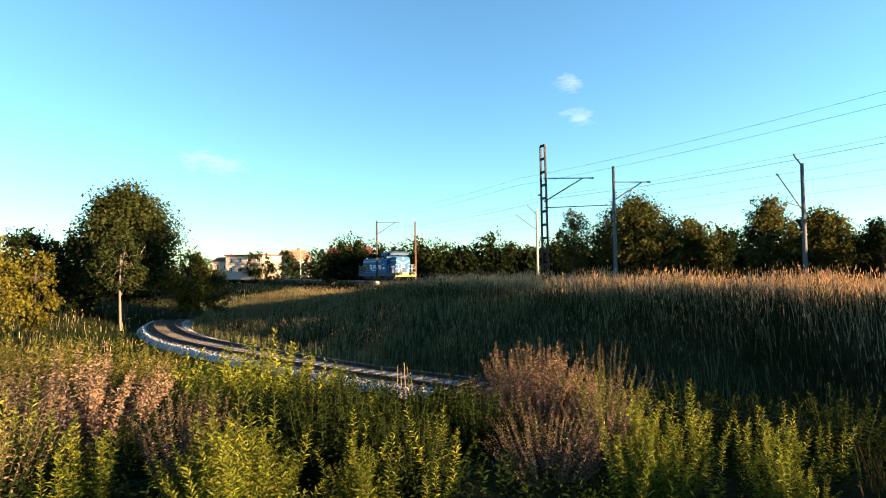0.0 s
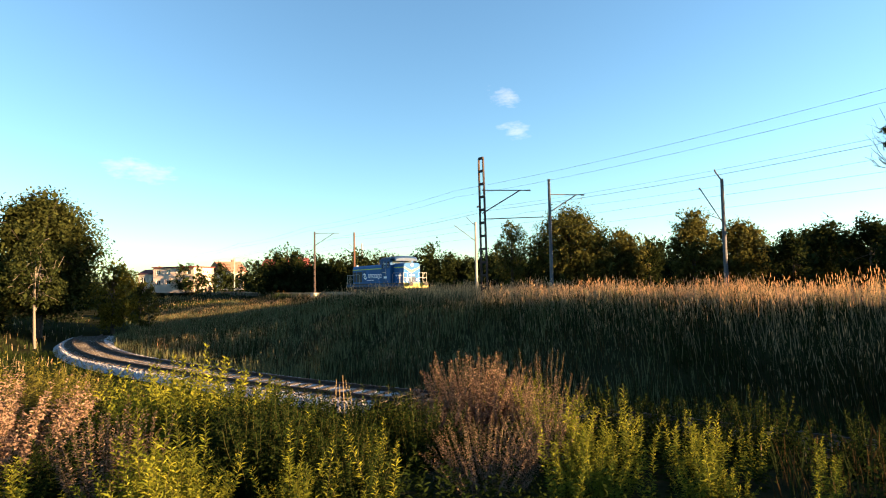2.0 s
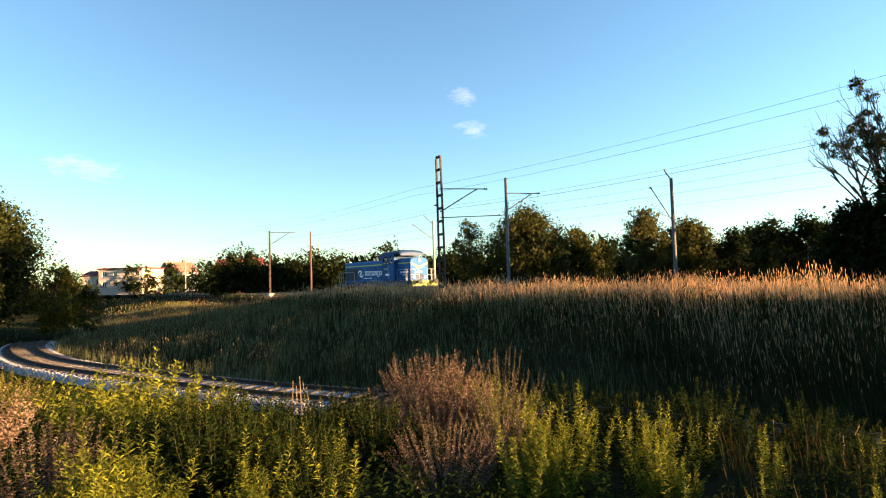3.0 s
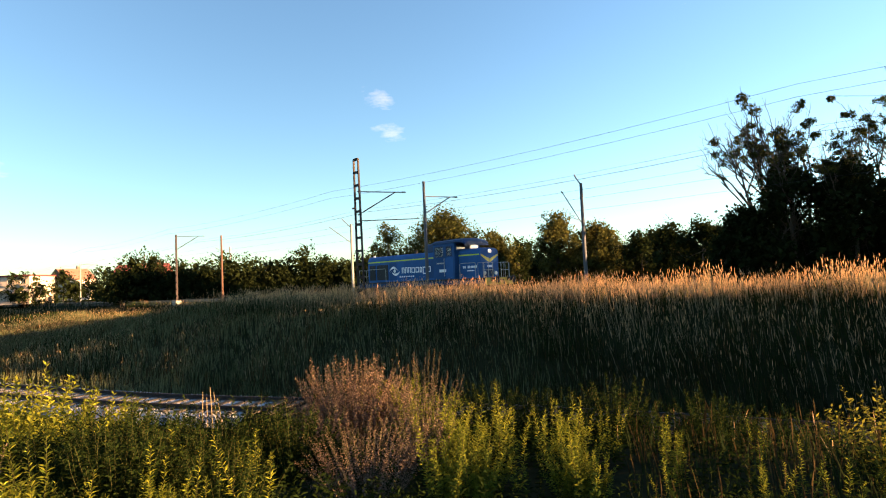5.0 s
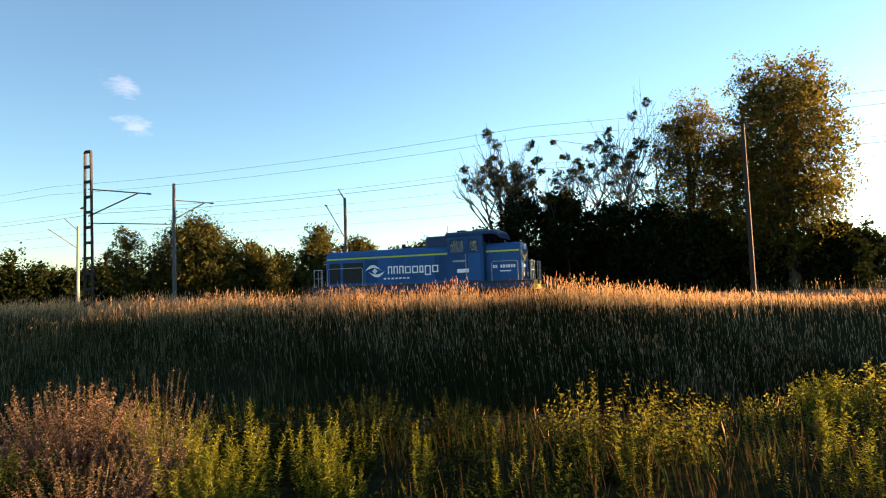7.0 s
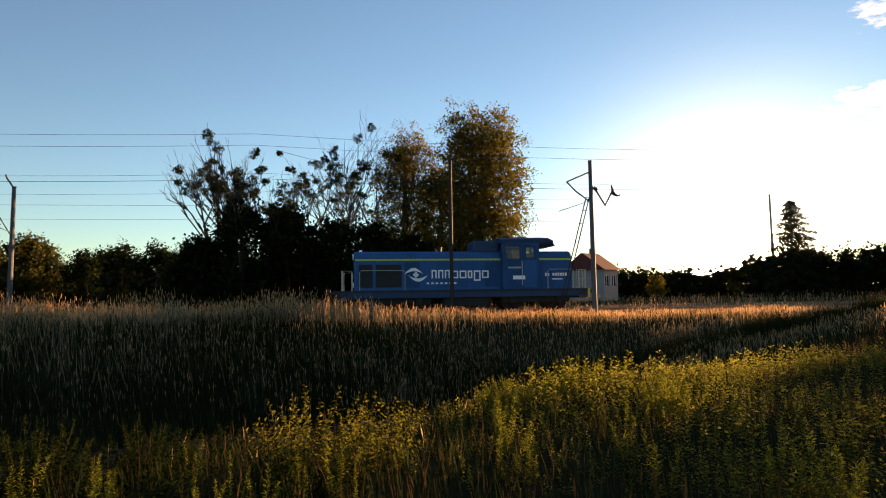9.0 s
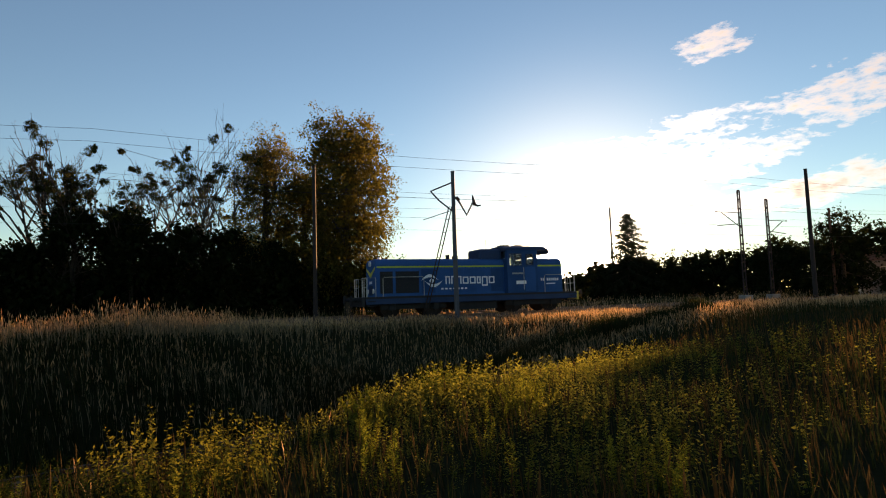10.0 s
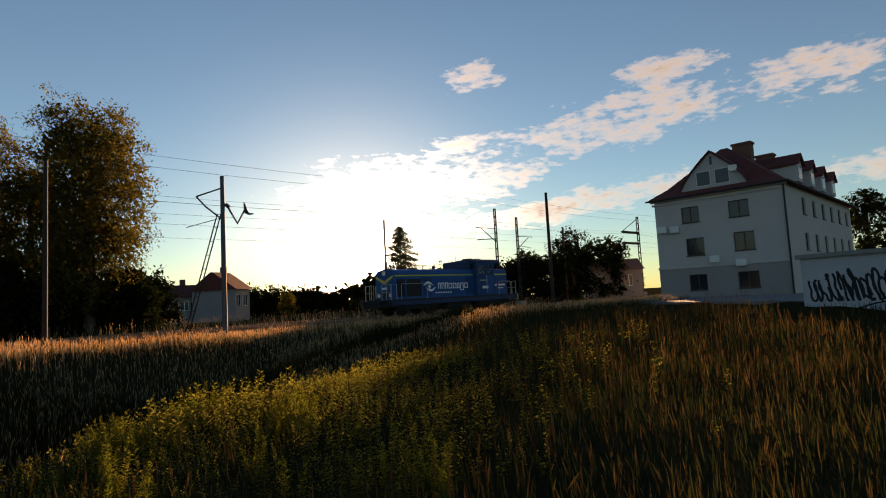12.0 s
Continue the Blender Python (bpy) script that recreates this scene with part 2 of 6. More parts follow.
M = dict(
    soil=surface("soil_and_litter", (0.022, 0.019, 0.011), 0.95, vary=0.5, scale=0.35, fine=9.0, bump=0.8, stain=(0.032, 0.032, 0.015), spec=0.0),
    ballast=surface("pale_limestone_ballast", (0.33, 0.32, 0.33), 0.9, vary=0.5, scale=2.0, fine=14.0, bump=1.0, spec=0.0, per="island"),
    brownballast=surface("brown_ballast", (0.07, 0.055, 0.042), 0.95, spec=0.0, vary=0.4, scale=2.0, fine=12.0, bump=1.0),
    rail=surface("worn_rail_steel", (0.16, 0.12, 0.10), 0.45, metal=0.7, vary=0.3),
    sleeper=surface("tarred_sleeper", (0.05, 0.04, 0.032), 0.9, vary=0.4, fine=20),
    concrete=surface("weathered_concrete", (0.22, 0.215, 0.20), 0.9, vary=0.25, scale=1.0, fine=25),
    rust=surface("rusty_steel", (0.032, 0.022, 0.02), 0.8, metal=0.2, vary=0.4, scale=2.0),
    galv=surface("grey_galvanised_steel", (0.075, 0.078, 0.088), 0.75, metal=0.1, vary=0.2),
    wood_pole=surface("brown_creosoted_wood", (0.085, 0.042, 0.027), 0.85, vary=0.35, scale=1.0),
    wire=surface("dark_copper_wire", (0.03, 0.03, 0.035), 0.6, metal=0.3),
    porcelain=surface("brown_porcelain", (0.08, 0.03, 0.02), 0.3),
    bark=surface("grey_brown_bark", (0.05, 0.04, 0.03), 0.95, vary=0.4, scale=2.0, fine=18, bump=0.9),
    pale_bark=surface("pale_bark", (0.13, 0.11, 0.09), 0.9, vary=0.3, scale=3.0, fine=20, bump=0.5),
    blue=surface("locomotive_blue_paint", (0.006, 0.070, 0.20), 0.62, vary=0.35, scale=0.9, fine=30, bump=0.06, spec=0.18),
    darkblue=surface("dark_blue_roof_paint", (0.007, 0.032, 0.085), 0.6, vary=0.3, scale=1.2, bump=0.05),
    lime=surface("lime_yellow_stripe", (0.42, 0.52, 0.04), 0.5, vary=0.2, bump=0.05),
    yellow=surface("pale_yellow_front", (0.50, 0.44, 0.07), 0.5, vary=0.2, bump=0.05),
    white=surface("white_lettering_paint", (0.75, 0.77, 0.8), 0.5, vary=0.1, bump=0.03),
    black=surface("black_frame_paint", (0.02, 0.02, 0.022), 0.7, vary=0.3),
    slat=surface("grille_slat", (0.012, 0.014, 0.02), 0.6, vary=0.3),
    railing=surface("pale_handrail", (0.36, 0.37, 0.34), 0.5, vary=0.2),
    lamp=surface("headlight_glass", (0.7, 0.7, 0.65), 0.15, vary=0.1, bump=0.0, spec=0.7),
    pane=glass("window_glass"),
    render=surface("pale_house_render", (0.46, 0.44, 0.43), 0.92, vary=0.10, scale=0.6, fine=30, bump=0.15),
    render_grey=surface("grey_plinth_render", (0.27, 0.255, 0.25), 0.92, vary=0.15, scale=0.6, fine=30, bump=0.2),
    render_pink=surface("cream_house_render", (0.50, 0.39, 0.32), 0.92, vary=0.15, scale=0.5, fine=30, bump=0.15),
    roof_red=surface("dark_red_roof_tiles", (0.11, 0.028, 0.024), 0.85, vary=0.3, scale=0.8, fine=8, bump=0.6),
    roof_grey=surface("grey_roof_sheet", (0.16, 0.15, 0.15), 0.8, vary=0.25, scale=0.8),
    roof_brown=surface("brown_roof_tiles", (0.20, 0.10, 0.07), 0.85, vary=0.3, scale=0.8),
    brick=surface("dark_chimney_brick", (0.15, 0.07, 0.05), 0.9, vary=0.3, scale=3),
    frame_w=surface("white_window_frame", (0.7, 0.7, 0.68), 0.5, vary=0.08, bump=0.03),
    frame_b=surface("brown_window_frame", (0.10, 0.06, 0.04), 0.6, vary=0.15, bump=0.05),
    gutter=surface("dark_downpipe", (0.03, 0.03, 0.032), 0.6),
    wall_w=surface("whitewashed_concrete_wall", (0.48, 0.50, 0.53), 0.9, vary=0.15, scale=0.7, fine=25, bump=0.2),
    spray=surface("black_spray_paint", (0.015, 0.015, 0.018), 0.7, vary=0.2, bump=0.0),
    asphalt=surface("grey_worn_asphalt", (0.13, 0.13, 0.13), 0.9, vary=0.3, scale=0.5, fine=20, bump=0.4),
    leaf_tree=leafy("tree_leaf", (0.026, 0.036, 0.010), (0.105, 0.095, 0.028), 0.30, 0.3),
    leaf_gold=leafy("yellowing_tree_leaf", (0.053, 0.053, 0.009), (0.161, 0.130, 0.019), 0.35, 0.4),
    # near-black leaf: shade in thickets and far woods is put into the colour
    leaf_tree_shade=leafy("tree_leaf_shade_toned", (0.009, 0.015, 0.006), (0.025, 0.032, 0.011), 0.25, 0.3),
    leaf_oak=leafy("dark_broad_tree_leaf", (0.012, 0.020, 0.007), (0.050, 0.055, 0.016), 0.30, 0.25),
    # yellower than leaf_tree: light shining through the crowns is put into the colour
    leaf_poplar=leafy("poplar_leaf_sun_toned", (0.040, 0.044, 0.010), (0.20, 0.155, 0.035), 0.5, 0.3),
    needle=leafy("spruce_needle", (0.012, 0.022, 0.011), (0.031, 0.037, 0.015), 0.2, 0.4),
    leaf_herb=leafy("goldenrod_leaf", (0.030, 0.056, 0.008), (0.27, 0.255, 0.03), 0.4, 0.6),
    leaf_mug=leafy("dry_mugwort_leaf", (0.080, 0.050, 0.037), (0.29, 0.185, 0.13), 0.3, 2.2),
    leaf_olive=leafy("olive_herb_leaf", (0.034, 0.040, 0.010), (0.19, 0.16, 0.032), 0.35, 0.7),
    # low weeds: the shade between plants is put into a near-black green
    leaf_low_shade=leafy("undergrowth_leaf_shade_toned", (0.005, 0.010, 0.003), (0.022, 0.034, 0.008), 0.3, 0.5),
    # brighter copy of the undergrowth leaf, with sunlight put into the colour
    leaf_meadow_lit=leafy("meadow_leaf_sun_toned", (0.06, 0.075, 0.014), (0.29, 0.25, 0.045), 0.6, 0.5),
    leaf_shrub=leafy("broad_shrub_leaf", (0.055, 0.070, 0.011), (0.21, 0.175, 0.030), 0.45, 0.8),
    # shade is put into this grass's dark colour; pale_grass is the lighter copy
    grass=leafy("green_grass_shade_toned", (0.005, 0.010, 0.003), (0.036, 0.047, 0.016), 0.35, 0.22),
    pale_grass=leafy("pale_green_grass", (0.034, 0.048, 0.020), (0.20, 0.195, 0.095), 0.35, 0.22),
    straw=leafy("dry_grass", (0.17, 0.13, 0.075), (0.36, 0.27, 0.16), 0.35, 0.3),
    # meadow grass and its darker copy below carry shade in their colour
    field=leafy("meadow_grass_shade_toned", (0.022, 0.016, 0.006), (0.115, 0.070, 0.028), 0.35, 0.3),
    shade_toned_grass=leafy("dry_grass_shade_toned", (0.018, 0.014, 0.006), (0.085, 0.056, 0.024), 0.35, 0.3),
    seed=leafy("grass_seed_head", (0.50, 0.29, 0.14), (0.76, 0.50, 0.28), 0.45, 0.3),
    mistletoe=leafy("mistletoe_leaf", (0.019, 0.024, 0.007), (0.043, 0.046, 0.012), 0.2, 0.6),
)

# ---- mesh helpers ----


class Mesh:
    """Collects boxes, tubes and polygons, then becomes one mesh object."""

    def __init__(self):
        self.v, self.f, self.mi = [], [], []

    def add(self, verts, faces, mi=0):
        o = len(self.v)
        self.v.extend(tuple(p) for p in verts)
        self.f.extend(tuple(i + o for i in q) for q in faces)
        self.mi.extend([mi] * len(faces))
        return self

    def box(self, x0, y0, z0, x1, y1, z1, c=0.0, mi=0):
        """A box; c bevels its four upright edges and rounds the top."""
        if c <= 0:
            p = [(x, y, z) for z in (z0, z1) for x, y in ((x0, y0), (x1, y0), (x1, y1), (x0, y1))]
            return self.add(p, [(3, 2, 1, 0), (4, 5, 6, 7), (0, 1, 5, 4), (1, 2, 6, 5), (2, 3, 7, 6), (3, 0, 4, 7)], mi)

        def ring(e, z):
            return [(x0 + e + c, y0 + e, z), (x1 - e - c, y0 + e, z), (x1 - e, y0 + e + c, z), (x1 - e, y1 - e - c, z),
                    (x1 - e - c, y1 - e, z), (x0 + e + c, y1 - e, z), (x0 + e, y1 - e - c, z), (x0 + e, y0 + e + c, z)]
        rings = [ring(0, z0), ring(0, z1 - c), ring(c * 0.3, z1 - c * 0.3), ring(c, z1)]
        return self.loft(rings, mi)

    def loft(self, rings, mi=0, caps=True):
        k = len(rings[0])
        v = [p for r in rings for p in r]
        f = []
        for a in range(len(rings) - 1):
            for i in range(k):
                j = (i + 1) % k
                f.append((a * k + i, a * k + j, (a + 1) * k + j, (a + 1) * k + i))
        if caps:
            f.append(tuple(range(k - 1, -1, -1)))
            f.append(tuple(range((len(rings) - 1) * k, len(rings) * k)))
        return self.add(v, f, mi)

    def tube(self, pts, radii, k=6, mi=0):
        pts = [Vector(p) for p in pts]
        if isinstance(radii, (int, float)):
            radii = [radii] * len(pts)
        rings = []
        for i, p in enumerate(pts):
            d = (pts[min(i + 1, len(pts) - 1)] - pts[max(i - 1, 0)]).normalized()
            a = d.cross(Vector((0, 0, 1)) if abs(d.z) < 0.95 else Vector((1, 0, 0))).normalized()
            b = d.cross(a)
            rings.append([p + (a * math.cos(t) + b * math.sin(t)) * radii[i] for t in (2 * math.pi * q / k for q in range(k))])
        return self.loft(rings, mi)

    def disc(self, c, axis, r, h, k=20, mi=0):
        c, axis = Vector(c), Vector(axis).normalized()
        return self.tube([c - axis * h / 2, c + axis * h / 2], r, k, mi)

    def data(self, name, *mats, smooth=False):
        me = bpy.data.meshes.new(name)
        me.from_pydata(self.v, [], self.f)
        for m in mats:
            me.materials.append(m)
        me.polygons.foreach_set("material_index", self.mi)
        if smooth:
            me.polygons.foreach_set("use_smooth", [True] * len(me.polygons))
        me.update()
        return me


def part(name, mesh, mats, parent, label="", smooth=False):
    """One mesh object under a thing or a part."""
    mats = mats if isinstance(mats, (list, tuple)) else (mats,)
    ob = new(name, mesh.data(name, *mats, smooth=smooth) if isinstance(mesh, Mesh) else mesh)
    ob.parent = parent
    return tagged(ob, label=label)


def thing(name, m, label, category, group="", kind="", mesh=None, mats=()):
    """A top-level thing: an empty at its base, or one mesh."""
    ob = new(name, mesh.data(name, *mats) if isinstance(mesh, Mesh) else mesh)
    ob.matrix_world = m
    return tagged(ob, label=label, category=category, group=group, kind=kind)


def array_mesh(name, v, f, mats, mi=None):
    """A mesh from numpy arrays of vertices and of equal-sided faces (several such arrays may be given)."""
    groups = f if isinstance(f, list) else [f]
    me = bpy.data.meshes.new(name)
    me.vertices.add(len(v))
    me.vertices.foreach_set("co", np.asarray(v, dtype=np.float32).ravel())
    sizes = np.concatenate([np.full(len(g), g.shape[1], dtype=np.int32) for g in groups])
    flat = np.concatenate([g.ravel() for g in groups]).astype(np.int32)
    me.loops.add(len(flat))
    me.loops.foreach_set("vertex_index", flat)
    me.polygons.add(len(sizes))
    me.polygons.foreach_set("loop_start", np.concatenate([[0], np.cumsum(sizes)[:-1]]).astype(np.int32))
    for m in mats:
        me.materials.append(m)
    if mi is not None:
        me.polygons.foreach_set("material_index", np.asarray(mi, dtype=np.int32))
    me.update(calc_edges=True)
    return me


rng = np.random.default_rng(7)


def spread(tv, tf, pos, yaw, scale, tip=None, roll=None):
    """Many copies of a small template (verts, faces) in one pair of arrays."""
    n, k = len(pos), len(tv)
    c, s = np.cos(yaw)[:, None], np.sin(yaw)[:, None]
    sc = np.broadcast_to(np.asarray(scale, dtype=float).reshape(n, -1), (n, 3))
    x, y, z = (tv[None, :, i] * sc[:, i, None] for i in range(3))
    if roll is not None:                      # roll the copy about its own x
        cr, sr = np.cos(roll)[:, None], np.sin(roll)[:, None]
        y, z = y * cr - z * sr, y * sr + z * cr
    if tip is not None:                       # lean the copy by angle tip towards its own +x
        ct, st = np.cos(tip)[:, None], np.sin(tip)[:, None]
        x, z = x * ct + z * st, -x * st + z * ct
    out = np.stack([x * c - y * s, x * s + y * c, z], -1) + pos[:, None, :]
    faces = tf[None] + (np.arange(n) * k)[:, None, None]
    return out.reshape(-1, 3), faces.reshape(-1, tf.shape[1])


def join(pieces):
    """Join (verts, faces, material) pieces."""
    v, f, mi, o = [], [], [], 0
    for pv, pf, m in pieces:
        v.append(pv)
        f.append(pf + o)
        mi.append(np.full(len(pf), m))
        o += len(pv)
    return np.concatenate(v), f, np.concatenate(mi)


# leaf: pointed and folded, 1 long along +x; blade: bent strip along +z
LEAF_V = np.array([(0, 0, 0), (0.45, 0.5, 0.06), (1, 0, -0.12), (0.45, -0.5, 0.06)], dtype=float)
LEAF_F = np.array([(0, 1, 2, 3)])
BLADE_V = np.array([(-0.5, 0, 0), (0.5, 0, 0), (0.42, 0.06, 0.5), (-0.42, 0.06, 0.5), (0.0, 0.26, 1.0)], dtype=float)
BLADE_F = np.array([(0, 1, 2), (0, 2, 3), (3, 2, 4)])
HEAD_V = np.array([(-0.5, 0, 0), (0, 0.12, -0.5), (0.5, 0, 0), (0, 0.3, 0.5), (0, -0.35, 0), (0, 0.45, 0)], dtype=float)
HEAD_F = np.array([(0, 1, 2, 3), (4, 1, 5, 3)])


def smooth01(a, b, x):
    t = np.clip((np.asarray(x, dtype=float) - a) / (b - a), 0, 1)
    return t * t * (3 - 2 * t)


# ---- the lie of the land ----
# main line: n runs across it (0 at the eye, 30.7 at the near track), a along it the way the engine goes
UX, UY = 0.486, -0.874
NX, NY = 0.874, 0.486
RAIL_Z = 0.2
TRACK_N, TRACK2_N = 30.7, 35.6
HEAD = -60.9


def at(a, n, z=0.0):
    return Vector((a * UX + n * NX, a * UY + n * NY, z))


def low_line(a):
    """n of the sunken siding at a."""
    return np.interp(a, (-110, -80, -64, -58, -54, -50, -43, -37, -28, -21, -16.2, -13, -9, -4, 4, 12, 30),
                     (9, 6.5, 5.4, 4.2, 2.8, 2.2, 2.3, 3.0, 5.7, 8.0, 10.3, 11.7, 13.3, 14.9, 17, 18.6, 20))


def land(x, y):
    x, y = np.asarray(x, dtype=float), np.asarray(y, dtype=float)
    a, n = x * UX + y * UY, x * NX + y * NY
    r = np.hypot(x, y)
    left = smooth01(6, -8, a)
    near = -0.45 - 1.75 * smooth01(3, 15, r) * left + 0.55 * smooth01(10, 40, a + 0.3 * r)
    nl = low_line(a)
    up = smooth01(nl + 2.3, np.maximum(nl + 6.5, 21.5), n)
    floor_ = -2.95
    cut = smooth01(22, 2, a)                   # the cutting runs out to the right
    down = smooth01(nl - 8.5, nl - 2.3, n)
    low = near + (floor_ - near) * down * cut
    top = 0.12 - 0.3 * smooth01(23.5, 27.5, n) - 0.22 * smooth01(-4, 8, a) * smooth01(28, 24, n)
    top = top - 1.5 * smooth01(-36, -64, a) * smooth01(29, 25, n)
    far = 0.25 * smooth01(60, 120, r)
    h = low + (top - low) * up
    bump = 0.10 * np.sin(x * 0.9 + 1.3 * np.sin(y * 0.5)) * np.cos(y * 0.8) + 0.05 * np.sin(2.1 * x + y * 1.7)
    clear = smooth01(0.9, 2.4, np.abs(n - nl)) * smooth01(6, 3.5, np.maximum(0, n - 24) + 3.5)
    return h + far + bump * clear * smooth01(1.0, 3.0, r)


def make_ground():
    g = np.concatenate([-np.geomspace(1500, 62, 16), np.arange(-60, 60.1, 0.75), np.geomspace(62, 1500, 16)])
    X, Y = np.meshgrid(g, g, indexing="ij")
    Z = land(X, Y)
    v = np.stack([X, Y, Z], -1).reshape(-1, 3)
    k = len(g)
    i = (np.arange(k - 1)[:, None] * k + np.arange(k - 1)[None]).ravel()
    f = np.stack([i, i + k, i + k + 1, i + 1], -1)
    me = array_mesh("ground", v, f, [M["soil"]])
    me.polygons.foreach_set("use_smooth", [True] * len(me.polygons))
    tagged(new("ground", me), "dark earth under rough grass and weeds", "ground", kind="structure")


make_ground()


def track_pieces(name, line, sleeper_mat, bed_mat, label, half_bed, bed_h, gauge=1.5, step=0.62, spacing_range=None, half_sleeper=1.2, sunk=0.0, rail_mat="rail"):
    """Bed, sleepers and two rails along a list of points (rail-top height)."""
    root = thing(name, Matrix.Identity(4), label, "railway track", kind="structure")
    pts = [Vector(p) for p in line]
    sides = []
    for i, p in enumerate(pts):
        d = (pts[min(i + 1, len(pts) - 1)] - pts[max(i - 1, 0)])
        d.z = 0
        d.normalize()
        sides.append(Vector((-d.y, d.x, 0)))
    bed = Mesh()
    bed.loft([[p + s * (half_bed + 0.4) + Vector((0, 0, -0.30 - bed_h)), p + s * half_bed + Vector((0, 0, sunk - 0.20)), p + s * 0.4 + Vector((0, 0, sunk - 0.172)),
               p - s * 0.4 + Vector((0, 0, sunk - 0.172)), p - s * half_bed + Vector((0, 0, sunk - 0.20)), p - s * (half_bed + 0.4) + Vector((0, 0, -0.30 - bed_h))]
              for p, s in zip(pts, sides)])
    part("ballast_bed", bed, bed_mat, root)
    prof = [(-0.035, 0), (0.035, 0), (0.035, -0.045), (0.012, -0.06), (0.012, -0.13), (0.07, -0.155), (0.07, -0.165), (-0.07, -0.165), (-0.07, -0.155), (-0.012, -0.13), (-0.012, -0.06), (-0.035, -0.045)]
    for side in (-1, 1):
        rail = Mesh()
        rail.loft([[p + s * (side * gauge / 2 + x) + Vector((0, 0, z * (1 - sunk / 0.165))) for x, z in prof] for p, s in zip(pts, sides)])
        part("rail", rail, M[rail_mat], root)
    sl = Mesh().box(-0.12, -half_sleeper, sunk - 0.30, 0.12, half_sleeper, sunk - 0.135, 0.02).data("sleeper", sleeper_mat)
    # sleepers along the line
    acc, nxt, count = 0.0, 0.0, 0
    for i in range(len(pts) - 1):
        d = pts[i + 1] - pts[i]
        L = d.length
        while nxt <= acc + L and count < 300:
            p = pts[i] + d * ((nxt - acc) / L)
            if spacing_range is None or spacing_range(p):
                o = new("sleeper", sl)
                o.parent = root
                o.matrix_world = Matrix.Translation(p) @ Matrix.Rotation(math.atan2(d.y, d.x) + random.uniform(-0.01, 0.01), 4, "Z")
                count += 1
            nxt += step
        acc += L
    return root


def stones(name, pts, size, mat, label):
    """Loose stones as one object."""
    n = len(pts)
    oct_v = np.array([(1, 0, 0), (-1, 0, 0), (0, 1, 0), (0, -1, 0), (0, 0, 1), (0, 0, -1)], dtype=float)
    oct_f = np.array([(0, 2, 4), (2, 1, 4), (1, 3, 4), (3, 0, 4), (2, 0, 5), (1, 2, 5), (3, 1, 5), (0, 3, 5)])
    v, f = spread(oct_v, oct_f, pts, rng.uniform(0, 6.28, n), rng.uniform(0.5, 1.2, (n, 3)) * size, rng.uniform(-0.8, 0.8, n))
    tagged(new(name, array_mesh(name, v, f, [mat])), label, "gravel", kind="stuff")


def main_lines():
    for n in (TRACK_N, TRACK2_N):
        line = [at(a, n, RAIL_Z) for a in np.arange(-190, 121, 10.0)]
        track_pieces("main_track", line, M["concrete"], M["brownballast"], "main line track on brown ballast behind tall grass", 1.7, 0.25,
                     spacing_range=lambda p: -35 < p.x * UX + p.y * UY < 45)


def low_track():
    aa = np.arange(-55, 10.1, 2.0)
    line = [at(a, float(low_line(a)), -2.48) for a in aa]
    # round the kinks of the line
    for _ in range(3):
        line = [line[0]] + [(line[i - 1] + line[i] * 2 + line[i + 1]) / 4 for i in range(1, len(line) - 1)] + [line[-1]]
    cut = 20                                   # beyond it the siding lies overgrown, its shade put into a dark soil bed
    track_pieces("overgrown_track", line[cut - 1:], M["sleeper"], M["soil"], "overgrown end of the siding, shade put into its dark soil bed", 1.5, 0.15, 1.435, 0.64, None, 1.22, 0.06, "rust")
    line = line[:cut]
    track_pieces("sunken_track", line, M["sleeper"], M["ballast"], "curving siding with dark rails and sleepers in pale ballast", 1.45, 0.1, 1.435, 0.64, None, 1.22, 0.02, "rust")
    pts = []
    L = np.array([tuple(p) for p in line])
    for i in range(9000):
        k = rng.integers(0, len(L) - 1)
        p = L[k] + (L[k + 1] - L[k]) * rng.random()
        off = rng.uniform(-1.8, 1.8)
        d = L[k + 1] - L[k]
        s = np.array((-d[1], d[0])) / np.hypot(d[0], d[1])
        pts.append((p[0] + s[0] * off, p[1] + s[1] * off, p[2] - (0.16 if abs(off) < 1.45 else 0.16 + (abs(off) - 1.45) * 0.6)))
    stones("ballast_stones", np.array(pts), 0.035, M["ballast"], "loose pale limestone ballast between the siding's sleepers")


main_lines()
low_track()

# ---- catenary masts and wires ----


def insulator(p, d, parent, r=0.06):
    p, d = Vector(p), Vector(d).normalized()
    m = Mesh()
    for i in range(4):
        m.disc(p + d * (i * 0.06), d, r if i % 2 == 0 else r * 0.55, 0.05, 8)
    part("insulator", m, M["porcelain"], parent)


def mast_arm(root, z, reach, mat, drop=1.0, axis=(1, 0)):
    """A tie tube and a strut from the mast to the wire support."""
    ax, ay = axis
    e = Vector((ax * reach, ay * reach, z + 0.05))
    part("tie_tube", Mesh().tube([(0, 0, z), e], 0.035, 6), mat, root)
    part("strut", Mesh().tube([(0, 0, z - drop * 1.35), (ax * reach * 0.82, ay * reach * 0.82, z + 0.02)], 0.04, 6), mat, root)
    insulator(e, (ax, ay, 0), root)


